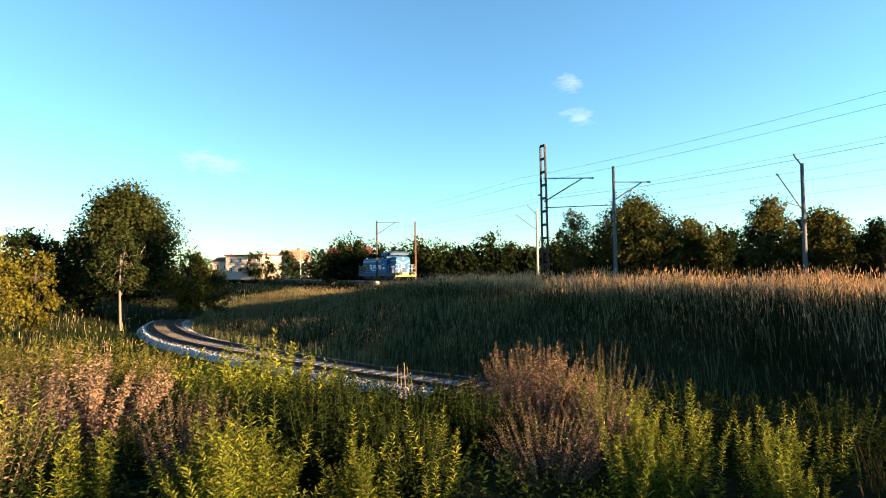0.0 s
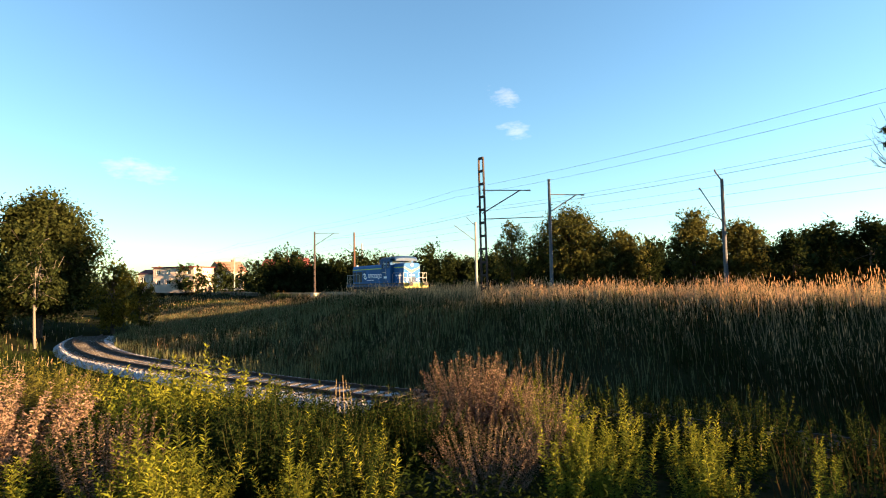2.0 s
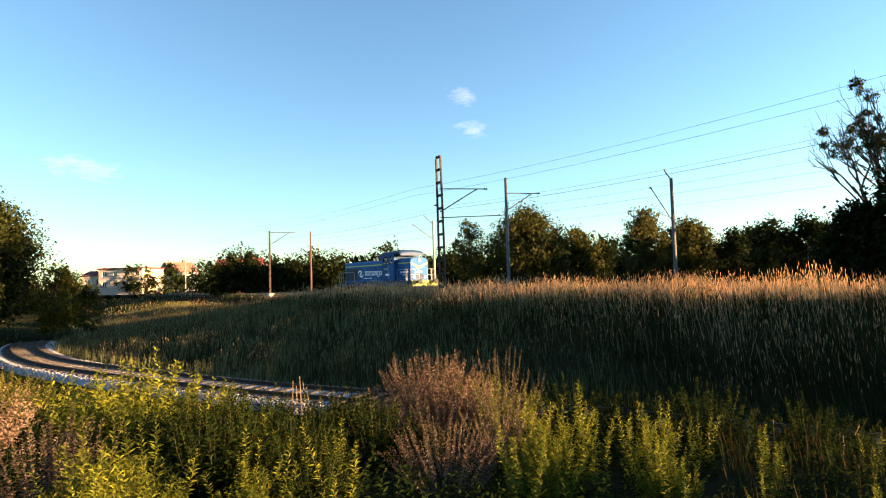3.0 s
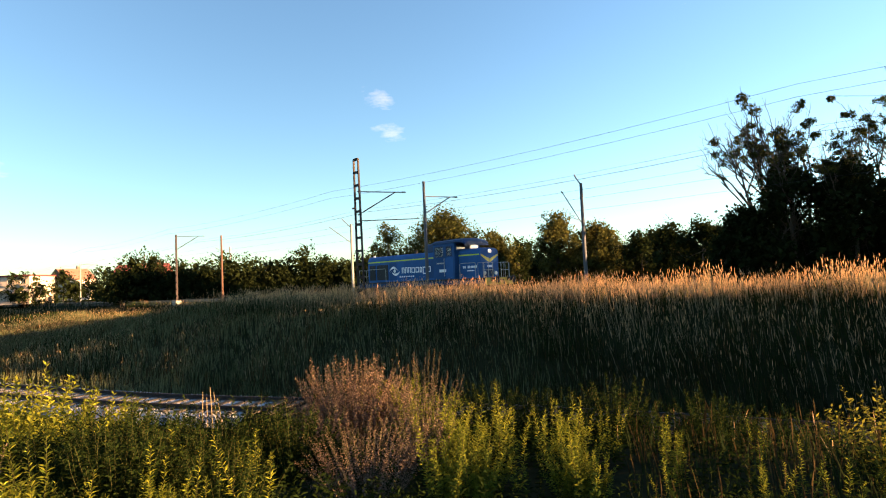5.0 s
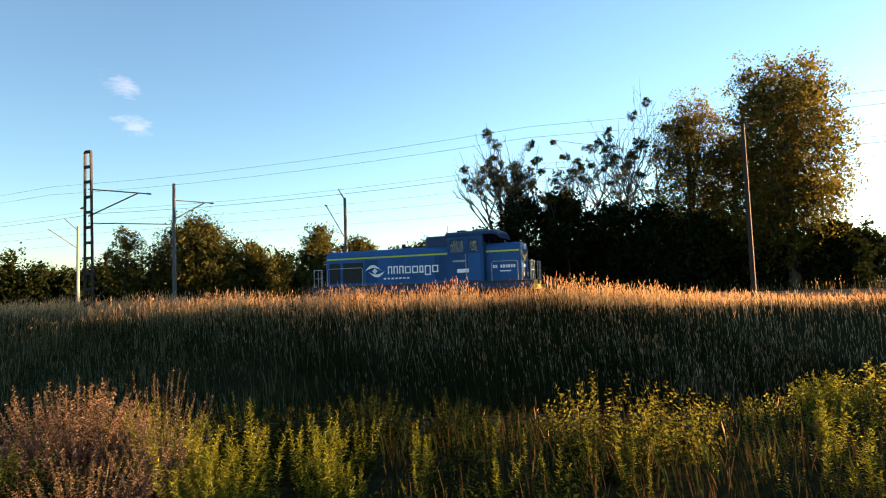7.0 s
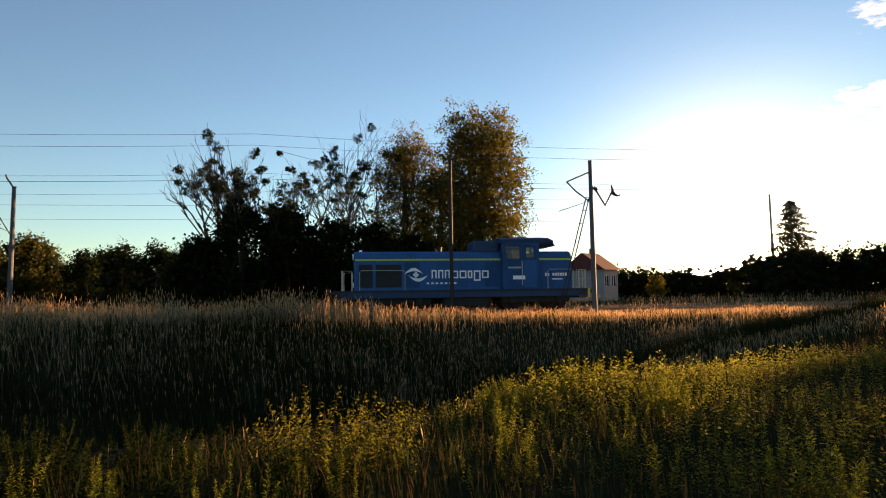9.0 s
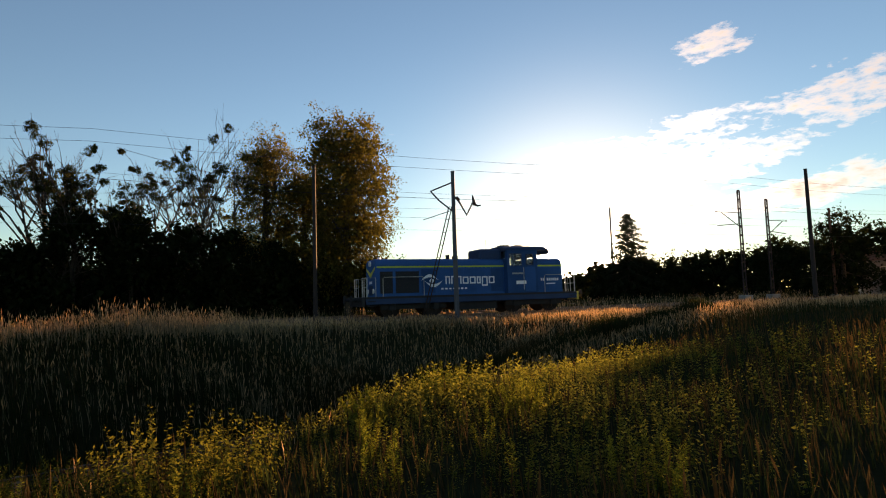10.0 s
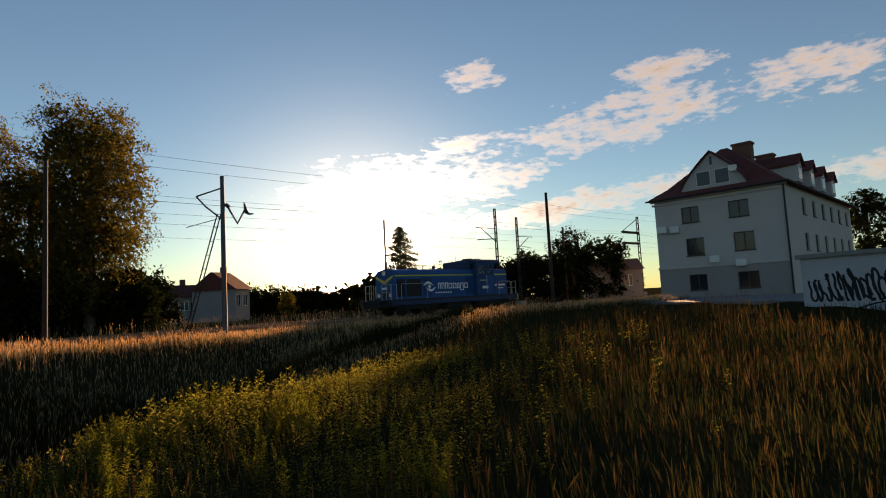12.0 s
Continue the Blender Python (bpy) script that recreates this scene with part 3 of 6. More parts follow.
def lattice_mast(a, n, z0, top, width, label, lean=0.0):
    p = at(a, n, z0)
    root = thing("catenary_mast", Matrix.Translation(p) @ Matrix.Rotation(radians(HEAD), 4, "Z") @ Matrix.Rotation(lean, 4, "Y"), label, "catenary mast", "catenary masts")
    h = top - z0
    w0, w1 = width, width * 0.72
    for sx in (-1, 1):
        leg = Mesh()
        leg.loft([[(sx * w / 2 - 0.035, -0.06, z), (sx * w / 2 + 0.035, -0.06, z), (sx * w / 2 + 0.035, 0.06, z), (sx * w / 2 - 0.035, 0.06, z)] for w, z in ((w0, 0), (w1, h))])
        part("channel", leg, M["rust"], root)
    k = max(4, int(h / 0.8))
    for i in range(k + 1):
        z = h * i / k
        w = w0 + (w1 - w0) * i / k
        part("batten", Mesh().box(-w / 2, -0.05, z - 0.075, w / 2, 0.05, z + 0.075), M["rust"], root)
    part("footing", Mesh().box(-0.5, -0.4, -0.5, 0.5, 0.4, 0.25, 0.06), M["concrete"], root)
    return root, h


def pole_mast(a, n, z0, top, mat, label, r=0.14, name="catenary_mast", group="catenary masts"):
    root = thing(name, Matrix.Translation(at(a, n, z0)) @ Matrix.Rotation(radians(HEAD), 4, "Z"), label, "catenary mast" if "mast" in name else "pole", group)
    h = top - z0
    part("shaft", Mesh().tube([(0, 0, -0.4), (0, 0, h * 0.5), (0, 0, h)], [r, r * 0.85, r * 0.7], 10), mat, root)
    part("footing", Mesh().box(-0.35, -0.35, -0.6, 0.35, 0.35, -0.04, 0.05), M["concrete"], root)
    part("cap", Mesh().disc((0, 0, h + 0.02), (0, 0, 1), r * 0.8, 0.05, 10), mat, root)
    return root, h


def an(x, y):
    return x * UX + y * UY, x * NX + y * NY


def polar(az, d):
    """a and n of the place d metres off at azimuth az (anticlockwise degrees from +y)."""
    t = radians(az)
    return an(-d * math.sin(t), d * math.cos(t))


def masts():
    base = -0.1
    # rusty double-channel mast on the crest
    r, h = lattice_mast(*polar(-9.8, 36.0), 0.0, 9.1, 0.60, "tall rusty double-channel steel mast on the grassy crest", lean=-0.012)
    for zz, reach in ((h - 2.05, 3.1),):
        mast_arm(r, zz, reach, M["rust"], 1.1, (0.35, 0.94))
    part("lower_arm", Mesh().tube([(0, 0, h - 3.9), (1.6, 3.8, h - 3.75)], 0.03, 6), M["rust"], r)
    insulator((0, -0.25, h - 3.1), (0, -1, -0.3), r)
    # grey mast with one bracket
    r, h = pole_mast(*polar(-16.4, 39.3), base, 8.1, M["galv"], "dark grey steel catenary mast with a bracket arm", 0.13)
    mast_arm(r, h - 1.0, 2.5, M["galv"], 0.9, (0.3, 0.95))
    # mast on the far side, with an angled bracket towards the track
    r, h = pole_mast(*polar(-32.0, 44.9), base, 8.2, M["galv"], "pale grey catenary mast on the track's far side", 0.16)
    part("bracket", Mesh().tube([(0, 0, h - 0.1), (-0.3, -0.25, h + 0.55), (-0.35, -0.3, h + 0.75)], 0.05, 6), M["galv"], r)
    part("strut", Mesh().tube([(0, 0, h - 3.2), (-0.3, -2.2, h - 0.9)], 0.035, 6), M["galv"], r)
    part("steady_arm", Mesh().tube([(0, 0, h - 2.9), (-0.1, -1.9, h - 2.6)], 0.025, 6), M["galv"], r)
    insulator((-0.3, -2.25, h - 0.85), (0, -1, 0.4), r)
    # pale concrete pole
    r, h = pole_mast(*polar(-9.0, 67.5), base, 8.3, M["concrete"], "slim pale concrete catenary pole beside the far track", 0.17)
    part("bracket", Mesh().tube([(0, 0, h - 0.4), (-0.5, -1.0, h + 0.7)], 0.04, 6), M["galv"], r)
    part("strut", Mesh().tube([(0, 0, h - 2.2), (-0.4, -2.8, h - 0.4)], 0.04, 6), M["galv"], r)
    # further ones down the line
    r, h = lattice_mast(*polar(7.0, 75.5), 0.0, 8.1, 0.32, "dark far catenary mast with a long bracket arm")
    mast_arm(r, h - 0.15, 3.0, M["rust"], 1.2, (0.3, 0.95))
    r, h = pole_mast(*polar(3.15, 82.0), 0.0, 8.6, M["wood_pole"], "brown wooden pole beside the line", 0.16, "wooden_pole", "wooden poles")
    r, h = pole_mast(*polar(2.4, 100.0), 0.0, 8.3, M["concrete"], "grey far concrete catenary pole", 0.18)
    part("bracket", Mesh().tube([(0, 0, h - 1.6), (-0.5, -2.2, h - 0.1)], 0.05, 6), M["galv"], r)
    r, h = pole_mast(*polar(9.6, 118.0), 0.0, 8.4, M["galv"], "grey far catenary pole with a slanted bracket", 0.14)
    part("bracket", Mesh().tube([(0, 0, h - 1.8), (-0.5, -3.2, h - 0.3)], 0.05, 6), M["galv"], r)
    r, h = pole_mast(*polar(14.4, 149.0), 0.0, 8.5, M["concrete"], "slim far concrete catenary pole", 0.15)
    mast_arm(r, h - 0.2, 3.0, M["galv"], 1.2, (0.3, 0.95))
    # masts the engine passes last
    r, h = pole_mast(*polar(-70.0, 28.0), base, 7.7, M["rust"], "slim dark steel mast in front of the tall trees", 0.11)
    r, h = pole_mast(*polar(-83.9, 30.6), base, 7.95, M["galv"], "steel catenary mast with zigzag brackets on both sides", 0.14)
    part("tie_tube", Mesh().tube([(0, 0, h - 0.55), (-1.1, 0.55, h - 1.0)], 0.04, 6), M["galv"], r)
    part("strut", Mesh().tube([(-1.1, 0.55, h - 1.0), (-0.7, 0.4, h - 1.5), (0, 0, h - 2.2)], 0.045, 6), M["galv"], r)
    part("steady_arm", Mesh().tube([(-0.1, 0, h - 2.1), (-1.5, 0.8, h - 2.55)], 0.02, 6), M["galv"], r)
    zz = Mesh().tube([(0.05, 0, h - 1.35), (0.35, 0.1, h - 1.55), (0.85, 0.2, h - 2.3), (1.3, 0.3, h - 1.55), (1.65, 0.4, h - 1.75)], 0.055, 6)
    part("bracket", zz, M["galv"], r)
    part("hook", Mesh().tube([(1.3, 0.3, h - 1.55), (1.28, 0.3, h - 1.2), (1.5, 0.35, h - 1.75), (1.8, 0.4, h - 1.7)], 0.05, 6), M["galv"], r)
    insulator((0.2, 0.03, h - 1.4), (1, 0.2, -0.6), r, 0.1)
    insulator((1.3, 0.3, h - 1.6), (1, 0.2, -0.6), r, 0.1)
    st = Mesh()
    for dx in (-0.09, 0.09):
        st.tube([(-0.15 + dx, 0.1, h - 1.9), (-1.55 + dx, 1.0, 0.0)], 0.03, 6)
    for i in range(9):
        q = i / 9
        st.tube([(-0.15 - 1.4 * q - 0.09, 0.1 + 0.9 * q, (h - 1.9) * (1 - q)), (-0.15 - 1.4 * q + 0.09, 0.1 + 0.9 * q, (h - 1.9) * (1 - q))], 0.02, 4)
    part("raking_strut", st, M["rust"], r)
    # beyond, towards the sunset
    for az, d, top, reach in ((-110.4, 58.0, 10.0, -2.6), (-112.5, 62.0, 9.5, 3.0)):
        r, h = lattice_mast(*polar(az, d), 0.3, top, 0.35, "dark lattice catenary mast far down the line")
        mast_arm(r, h - 2.0, reach if reach > 0 else -reach, M["rust"], 1.0, (0.95 if reach > 0 else -0.95, 0.1))
        part("lower_arm", Mesh().tube([(0, 0, h - 3.0), ((2.6 if reach > 0 else -2.6), 0.2, h - 3.2)], 0.04, 6), M["rust"], r)
    r, h = pole_mast(*polar(-115.6, 52.0), 0.3, 10.2, M["rust"], "plain tall dark pole beside the line", 0.17)
    # cross-span gantry
    r, h = lattice_mast(*polar(-124.0, 85.0), 0.4, 11.2, 0.7, "distant lattice portal mast with cross beams")
    for k in range(2):
        part("beam", Mesh().box(-4.5, -0.12, h - 2.4 - k * 1.5, 0, 0.12, h - 2.1 - k * 1.5), M["rust"], r)
    part("stay", Mesh().tube([(0, 0, h - 0.2), (-4.5, 0, h - 2.2)], 0.05, 5), M["rust"], r)
    r, h = pole_mast(*polar(-99.2, 90.0), 0.3, 14.0, M["concrete"], "pale lighting pole beside the spruce", 0.22, "lighting_pole", "poles")
    r, h = pole_mast(*polar(-117.0, 70.0), 0.3, 9.0, M["wood_pole"], "slim pole far off by the trees", 0.14, "wooden_pole", "wooden poles")


def wires():
    # across, height, sag, spans
    for n, z, r, name, lab in ((27.9, 8.72, 0.016, "feeder_wire", "upper bare feeder wire on the mast tops"),
                               (27.7, 8.12, 0.016, "feeder_wire", "upper bare feeder wire on the mast tops"),
                               (31.0, 7.45, 0.015, "messenger_wire", "dark messenger wire over the near track"),
                               (31.4, 7.24, 0.024, "messenger_wire", "thick dark messenger wire over the near track"),
                               (31.0, 5.86, 0.014, "contact_wire", "contact wire over the near track"),
                               (35.6, 7.30, 0.015, "messenger_wire", "dark messenger wire over the far track"),
                               (35.6, 5.72, 0.014, "contact_wire", "contact wire over the far track")):
        pts, nodes = [], np.arange(-170, 131, 33.0)
        sag = 0.35 if "contact" not in name else 0.06
        for i in range(len(nodes) - 1):
            for q in np.linspace(0, 1, 9)[:-1]:
                a = nodes[i] + (nodes[i + 1] - nodes[i]) * q
                pts.append(at(a, n, z + sag * 0.5 - sag * 4 * q * (1 - q)))
        thing(name, Matrix.Identity(4), lab, "wire", "overhead wires", mesh=Mesh().tube(pts, r * 0.5, 5), mats=(M["wire"],))
    drop = Mesh().tube([at(-4, 27.8, 8.1), at(-1, 29.5, 7.7), at(3, 31.2, 7.3)], 0.011, 5)
    thing("jumper_wire", Matrix.Identity(4), "thin jumper wire between feeder and messenger", "wire", "overhead wires", mesh=drop, mats=(M["wire"],))


masts()
wires()

# ---- the engine: local +x is forward, origin on the rail at its middle ----
WHEEL_R = 0.55


def rounded_hood(x0, x1, w, z0, z1, c):
    """A hood with rounded shoulders and slightly rounded ends."""
    prof = [(-w, z0), (-w, z1 - c), (-w + c * 0.18, z1 - c * 0.45), (-w + c * 0.5, z1 - c * 0.15), (-w + c, z1),
            (w - c, z1), (w - c * 0.5, z1 - c * 0.15), (w - c * 0.18, z1 - c * 0.45), (w, z1 - c), (w, z0)]
    m = Mesh()
    rings = []
    for x, k in ((x0, 0.965), (x0 + 0.07, 1.0), (x1 - 0.07, 1.0), (x1, 0.965)):
        rings.append([(x, y * k, z0 + (z - z0) * (1 - (1 - k) * 0.5)) for y, z in prof])
    return m.loft(rings)


def locomotive():
    eng = thing("locomotive", Matrix.Identity(4), "blue diesel shunting locomotive with lime stripe, rolling on the main line", "locomotive")
    R, F = -5.85, 5.85                     # hood ends
    W = 1.0
    FP, HT = 1.12, 3.15                    # footplate and hood top over the rail
    C0, C1 = R + 7.75, R + 9.75            # cab
    body = Mesh().box(-6.55, -1.45, 0.92, 6.55, 1.45, FP, 0.03)
    part("footplate", body, M["black"], eng)
    part("side_sill", Mesh().box(-6.5, -1.47, 0.72, 6.5, -1.40, 1.0), M["darkblue"], eng)
    part("side_sill", Mesh().box(-6.5, 1.40, 0.72, 6.5, 1.47, 1.0), M["darkblue"], eng)
    part("underframe", Mesh().box(-6.3, -0.8, 0.62, 6.3, 0.8, 0.92), M["black"], eng)
    part("fuel_tank", Mesh().box(-1.3, -1.25, 0.28, 1.3, 1.25, 0.8, 0.12), M["black"], eng)
    lh = part("long_hood", rounded_hood(R, C0, W, FP, HT, 0.32), M["blue"], eng)
    sh = part("short_hood", rounded_hood(C1, F, W, FP, HT, 0.32), M["blue"], eng)
    # cab with window openings on both sides
    cab = part("cab", None or cab_shell(C0, C1, FP, 3.62), M["blue"], eng)
    for s in (-1, 1):
        for x0, x1, z0, z1 in CAB_WINDOWS:
            fr = Mesh()
            y = s * 1.385
            for bx in ((x0, z0, x0 + 0.05, z1), (x1 - 0.05, z0, x1, z1), (x0 + 0.05, z0, x1 - 0.05, z0 + 0.05), (x0 + 0.05, z1 - 0.05, x1 - 0.05, z1)):
                fr.box(bx[0], min(y, y - s * 0.06), bx[1], bx[2], max(y, y - s * 0.06), bx[3])
            wdw = part("window", fr, M["darkblue"], cab)
            part("pane", Mesh().box(x0 + 0.05, y - s * 0.035 - 0.006, z0 + 0.05, x1 - 0.05, y - s * 0.035 + 0.006, z1 - 0.05), M["cabpane"], wdw)
    for x, y in ((C1 + 0.005, -0.72), (C1 + 0.005, 0.72), (C0 - 0.005, -0.72), (C0 - 0.005, 0.72)):
        part("end_window", Mesh().box(x - 0.02, y - 0.42, HT + 0.04, x + 0.02, y + 0.42, 3.55), M["pane"], cab)
    # roof: rounded, overhanging the front with a curled visor
    roof = Mesh()
    prof = []
    for i in range(13):
        t = math.pi * i / 12
        prof.append((-1.45 * math.cos(t), 3.60 + 0.30 * math.sin(t) ** 0.6))
    rings = []
    for x, k, dz in ((C0 - 0.12, 0.98, -0.04), (C0, 1.0, 0.0), (C1 + 0.25, 1.0, 0.03), (C1 + 0.60, 0.98, 0.02), (C1 + 0.82, 0.95, -0.07), (C1 + 0.92, 0.9, -0.20)):
        rings.append([(x, y * k, z + dz) for y, z in prof])
    roof.loft(rings)
    part("cab_roof", roof, M["darkblue"], eng, "dark blue-green rounded cab roof with overhanging visor", smooth=False)
    for x in (C0 + 0.25, C0 + 1.15):
        part("roof_vent", Mesh().box(x, -0.35, 3.86, x + 0.5, 0.35, 4.0, 0.03), M["black"], eng)
    part("raised_casing", Mesh().box(C0 - 1.5, -0.85, HT - 0.02, C0 - 0.02, 0.85, 3.72, 0.12), M["darkblue"], eng)
    part("exhaust_stack", Mesh().tube([(R + 4.6, 0, HT - 0.05), (R + 4.6, 0, HT + 0.28)], 0.12, 10), M["black"], eng)
    part("roof_lamp", Mesh().disc((R + 0.35, -0.55, HT + 0.02), (0, 0, 1), 0.09, 0.14, 10), M["white"], eng)
    part("antenna", Mesh().tube([(C0 - 0.5, 0.3, 3.7), (C0 - 0.5, 0.3, 4.35)], 0.015, 5), M["black"], eng)
    # stripes along both sides
    for s in (-1, 1):
        y0, y1 = sorted((s * (W + 0.001), s * (W + 0.009)))
        part("stripe", Mesh().box(R + 0.08, y0, 2.66, C0 - 0.02, y1, 2.745), M["lime"], lh)
        part("stripe", Mesh().box(C1 + 0.05, y0, 2.66, F - 0.08, y1, 2.745), M["lime"], sh)
        # radiator grilles
        for gx0, gx1 in ((R + 0.25, R + 0.95), (R + 1.12, R + 2.45)):
            g = part("grille", Mesh().box(gx0, *sorted((s * (W + 0.002), s * (W + 0.02)))[:1], 1.28, gx1, sorted((s * (W + 0.002), s * (W + 0.02)))[1], 2.46), M["slat"], lh)
            for i in range(9):
                z = 1.34 + i * 0.125
                part("slat", Mesh().box(gx0 + 0.03, *sorted((s * (W + 0.021), s * (W + 0.05)))[:1], z, gx1 - 0.03, sorted((s * (W + 0.021), s * (W + 0.05)))[1], z + 0.05), M["slat"], g)
        # engine-room doors: proud panels
        for i in range(6):
            x = R + 2.6 + i * 0.85
            part("hood_door", Mesh().box(x, *sorted((s * (W + 0.0), s * (W + 0.012)))[:1], 1.25, x + 0.80, sorted((s * (W + 0.0), s * (W + 0.012)))[1], 2.58), M["blue"], lh)
        for i in range(2):
            x = C1 + 0.15 + i * 0.9
            part("hood_door", Mesh().box(x, *sorted((s * (W + 0.0), s * (W + 0.012)))[:1], 1.25, x + 0.82, sorted((s * (W + 0.0), s * (W + 0.012)))[1], 2.58), M["blue"], sh)
        if s < 0:
            marks(lh, sh, cab, R, C0, C1, F, W)
    # front and rear faces
    for s, hood, x in ((1, sh, F), (-1, lh, R)):
        xa, xb = sorted((x + s * 0.002, x + s * 0.012))
        v = Mesh()
        for side in (-1, 1):
            v.loft([[(xq, side * 0.93, 2.74), (xq, side * 0.93, 2.62), (xq, side * 0.02, 2.14), (xq, side * 0.02, 2.40)] for xq in (xa, xb)])
        part("chevron", v, M["yellow"], hood, "pale yellow chevron on the hood's end")
        part("headlight", Mesh().disc((x + s * 0.03, 0, 2.92), (1, 0, 0), 0.15, 0.1, 14), M["lamp"], hood)
        for y in (-0.62, 0.62):
            part("headlight", Mesh().disc((x + s * 0.03, y, 1.42), (1, 0, 0), 0.13, 0.08, 14), M["lamp"], hood)
        part("number_bar", Mesh().box(xa, -0.28, 1.82, xb, 0.28, 1.96), M["white"], hood)
        part("end_door", Mesh().box(*((xa, -0.42, 1.2, xb, 0.42, 1.72)), 0), M["darkblue"], hood)
        # buffer beam, buffers, coupling
        bx = s * 6.62
        part("buffer_beam", Mesh().box(min(bx - 0.07, bx + 0.07), -1.4, 0.62, max(bx - 0.07, bx + 0.07), 1.4, 1.1), M["yellow"] if s > 0 else M["black"], eng)
        for y in (-0.88, 0.88):
            b = Mesh().tube([(bx, y, 0.98), (bx + s * 0.3, y, 0.98), (bx + s * 0.36, y, 0.98), (bx + s * 0.5, y, 0.98)], [0.13, 0.13, 0.09, 0.09], 12)
            b.disc((bx + s * 0.53, y, 0.98), (1, 0, 0), 0.24, 0.06, 16)
            part("buffer", b, M["black"], eng)
        part("coupling", Mesh().tube([(bx, 0, 0.95), (bx + s * 0.35, 0, 0.92), (bx + s * 0.42, 0, 0.6)], 0.05, 6), M["black"], eng)
        # end railings
        for y0, y1 in ((-1.38, -0.45), (0.45, 1.38)):
            xr = s * 6.45
            rl = Mesh()
            rl.tube([(xr, y0, FP), (xr, y0, 2.12), (xr, y1, 2.12), (xr, y1, FP)], 0.022, 6)
            rl.tube([(xr, y0, 1.62), (xr, y1, 1.62)], 0.018, 6)
            rl.tube([(xr, (y0 + y1) / 2, FP), (xr, (y0 + y1) / 2, 2.12)], 0.018, 6)
            part("end_railing", rl, M["railing"], eng)
        for y in (-1.4, 1.4):
            rl = Mesh().tube([(s * 6.4, y, FP), (s * 6.4, y, 2.12), (s * 5.95, y, 2.12), (s * 5.95, y, FP)], 0.02, 6)
            part("corner_railing", rl, M["railing"], eng)
            for k in range(3):
                part("step", Mesh().box(min(s * 6.0, s * 6.4), y - 0.14 if y < 0 else y - 0.1, 0.35 + k * 0.26, max(s * 6.0, s * 6.4), y + 0.1 if y < 0 else y + 0.14, 0.39 + k * 0.26), M["black"], eng)
    # walkway handrails
    for y in (-1.40, 1.40):
        for x0, x1 in ((C1 + 0.45, F - 0.1), (R + 0.3, R + 2.6)):
            r_ = Mesh().tube([(x0, y, FP), (x0, y, 2.06), (x0 + 0.08, y, 2.14), (x1 - 0.08, y, 2.14), (x1, y, 2.06), (x1, y, FP)], 0.02, 6)
            part("handrail", r_, M["railing"], eng)
    # bogies and wheels
    for bx in (-3.75, 3.75):
        bg = part("bogie", Mesh().box(bx - 1.9, -1.12, 0.42, bx + 1.9, -0.98, 0.78, 0.04), M["black"], eng)
        part("side_frame", Mesh().box(bx - 1.9, 0.98, 0.42, bx + 1.9, 1.12, 0.78, 0.04), M["black"], bg)
        part("bolster", Mesh().box(bx - 0.3, -0.98, 0.45, bx + 0.3, 0.98, 0.7), M["black"], bg)
        for ax in (-1.25, 1.25):
            for y in (-1.16, 1.16):
                part("axle_box", Mesh().box(bx + ax - 0.18, y - 0.08, 0.38, bx + ax + 0.18, y + 0.08, 0.72, 0.03), M["black"], bg)
                part("spring", Mesh().tube([(bx + ax, y, 0.72), (bx + ax, y, 0.92)], 0.1, 8), M["rust"], bg)
    wheels = []
    for bx in (-5.0, -2.5, 2.5, 5.0):
        w = Mesh()
        for y in (-0.75, 0.75):
            w.disc((0, y, 0), (0, 1, 0), WHEEL_R, 0.13, 24)
            w.disc((0, y * 0.9, 0), (0, 1, 0), WHEEL_R + 0.03, 0.03, 24)
            for k in range(5):
                t = k * 2 * math.pi / 5
                w.tube([(0.1 * math.cos(t), y * 1.09, 0.1 * math.sin(t)), (0.46 * math.cos(t), y * 1.09, 0.46 * math.sin(t))], 0.05, 5)
        w.tube([(0, -0.98, 0), (0, 0.98, 0)], 0.09, 10)
        o = part("wheelset", w, M["rust"], eng)
        wheels.append((o, bx))
    return eng, wheels


CAB_WINDOWS = []


def cab_shell(x0, x1, z0, z1):
    """Cab walls with openings through them."""
    y = 1.39
    CAB_WINDOWS.extend([(x0 + 0.12, x0 + 0.98, 2.66, 3.42), (x0 + 1.22, x0 + 1.76, 2.70, 3.40)])
    m = Mesh()
    for s in (-1, 1):
        ya, yb = sorted((s * y, s * (y - 0.06)))
        xs = [x0, CAB_WINDOWS[0][0], CAB_WINDOWS[0][1], CAB_WINDOWS[1][0], CAB_WINDOWS[1][1], x1]
        m.box(x0, ya, z0, x1, yb, 2.66)
        m.box(x0, ya, 3.42, x1, yb, z1)
        for a, b in ((xs[0], xs[1]), (xs[2], xs[3]), (xs[4], xs[5])):
            m.box(a, ya, 2.66, b, yb, 3.42)
        m.box(xs[3], ya, 2.66, xs[4], yb, 2.70)
        m.box(xs[3], ya, 3.40, xs[4], yb, 3.42)
    for x in (x0, x1 - 0.05):
        m.box(x, -y + 0.06, z0, x + 0.05, y - 0.06, 3.15)
        for ya, yb in ((-y + 0.06, -1.15), (-0.28, 0.28), (1.15, y - 0.06)):
            m.box(x, ya, 3.15, x + 0.05, yb, z1)
        m.box(x, -1.15, 3.57, x + 0.05, -0.28, z1)
        m.box(x, 0.28, 3.57, x + 0.05, 1.15, z1)
    return m


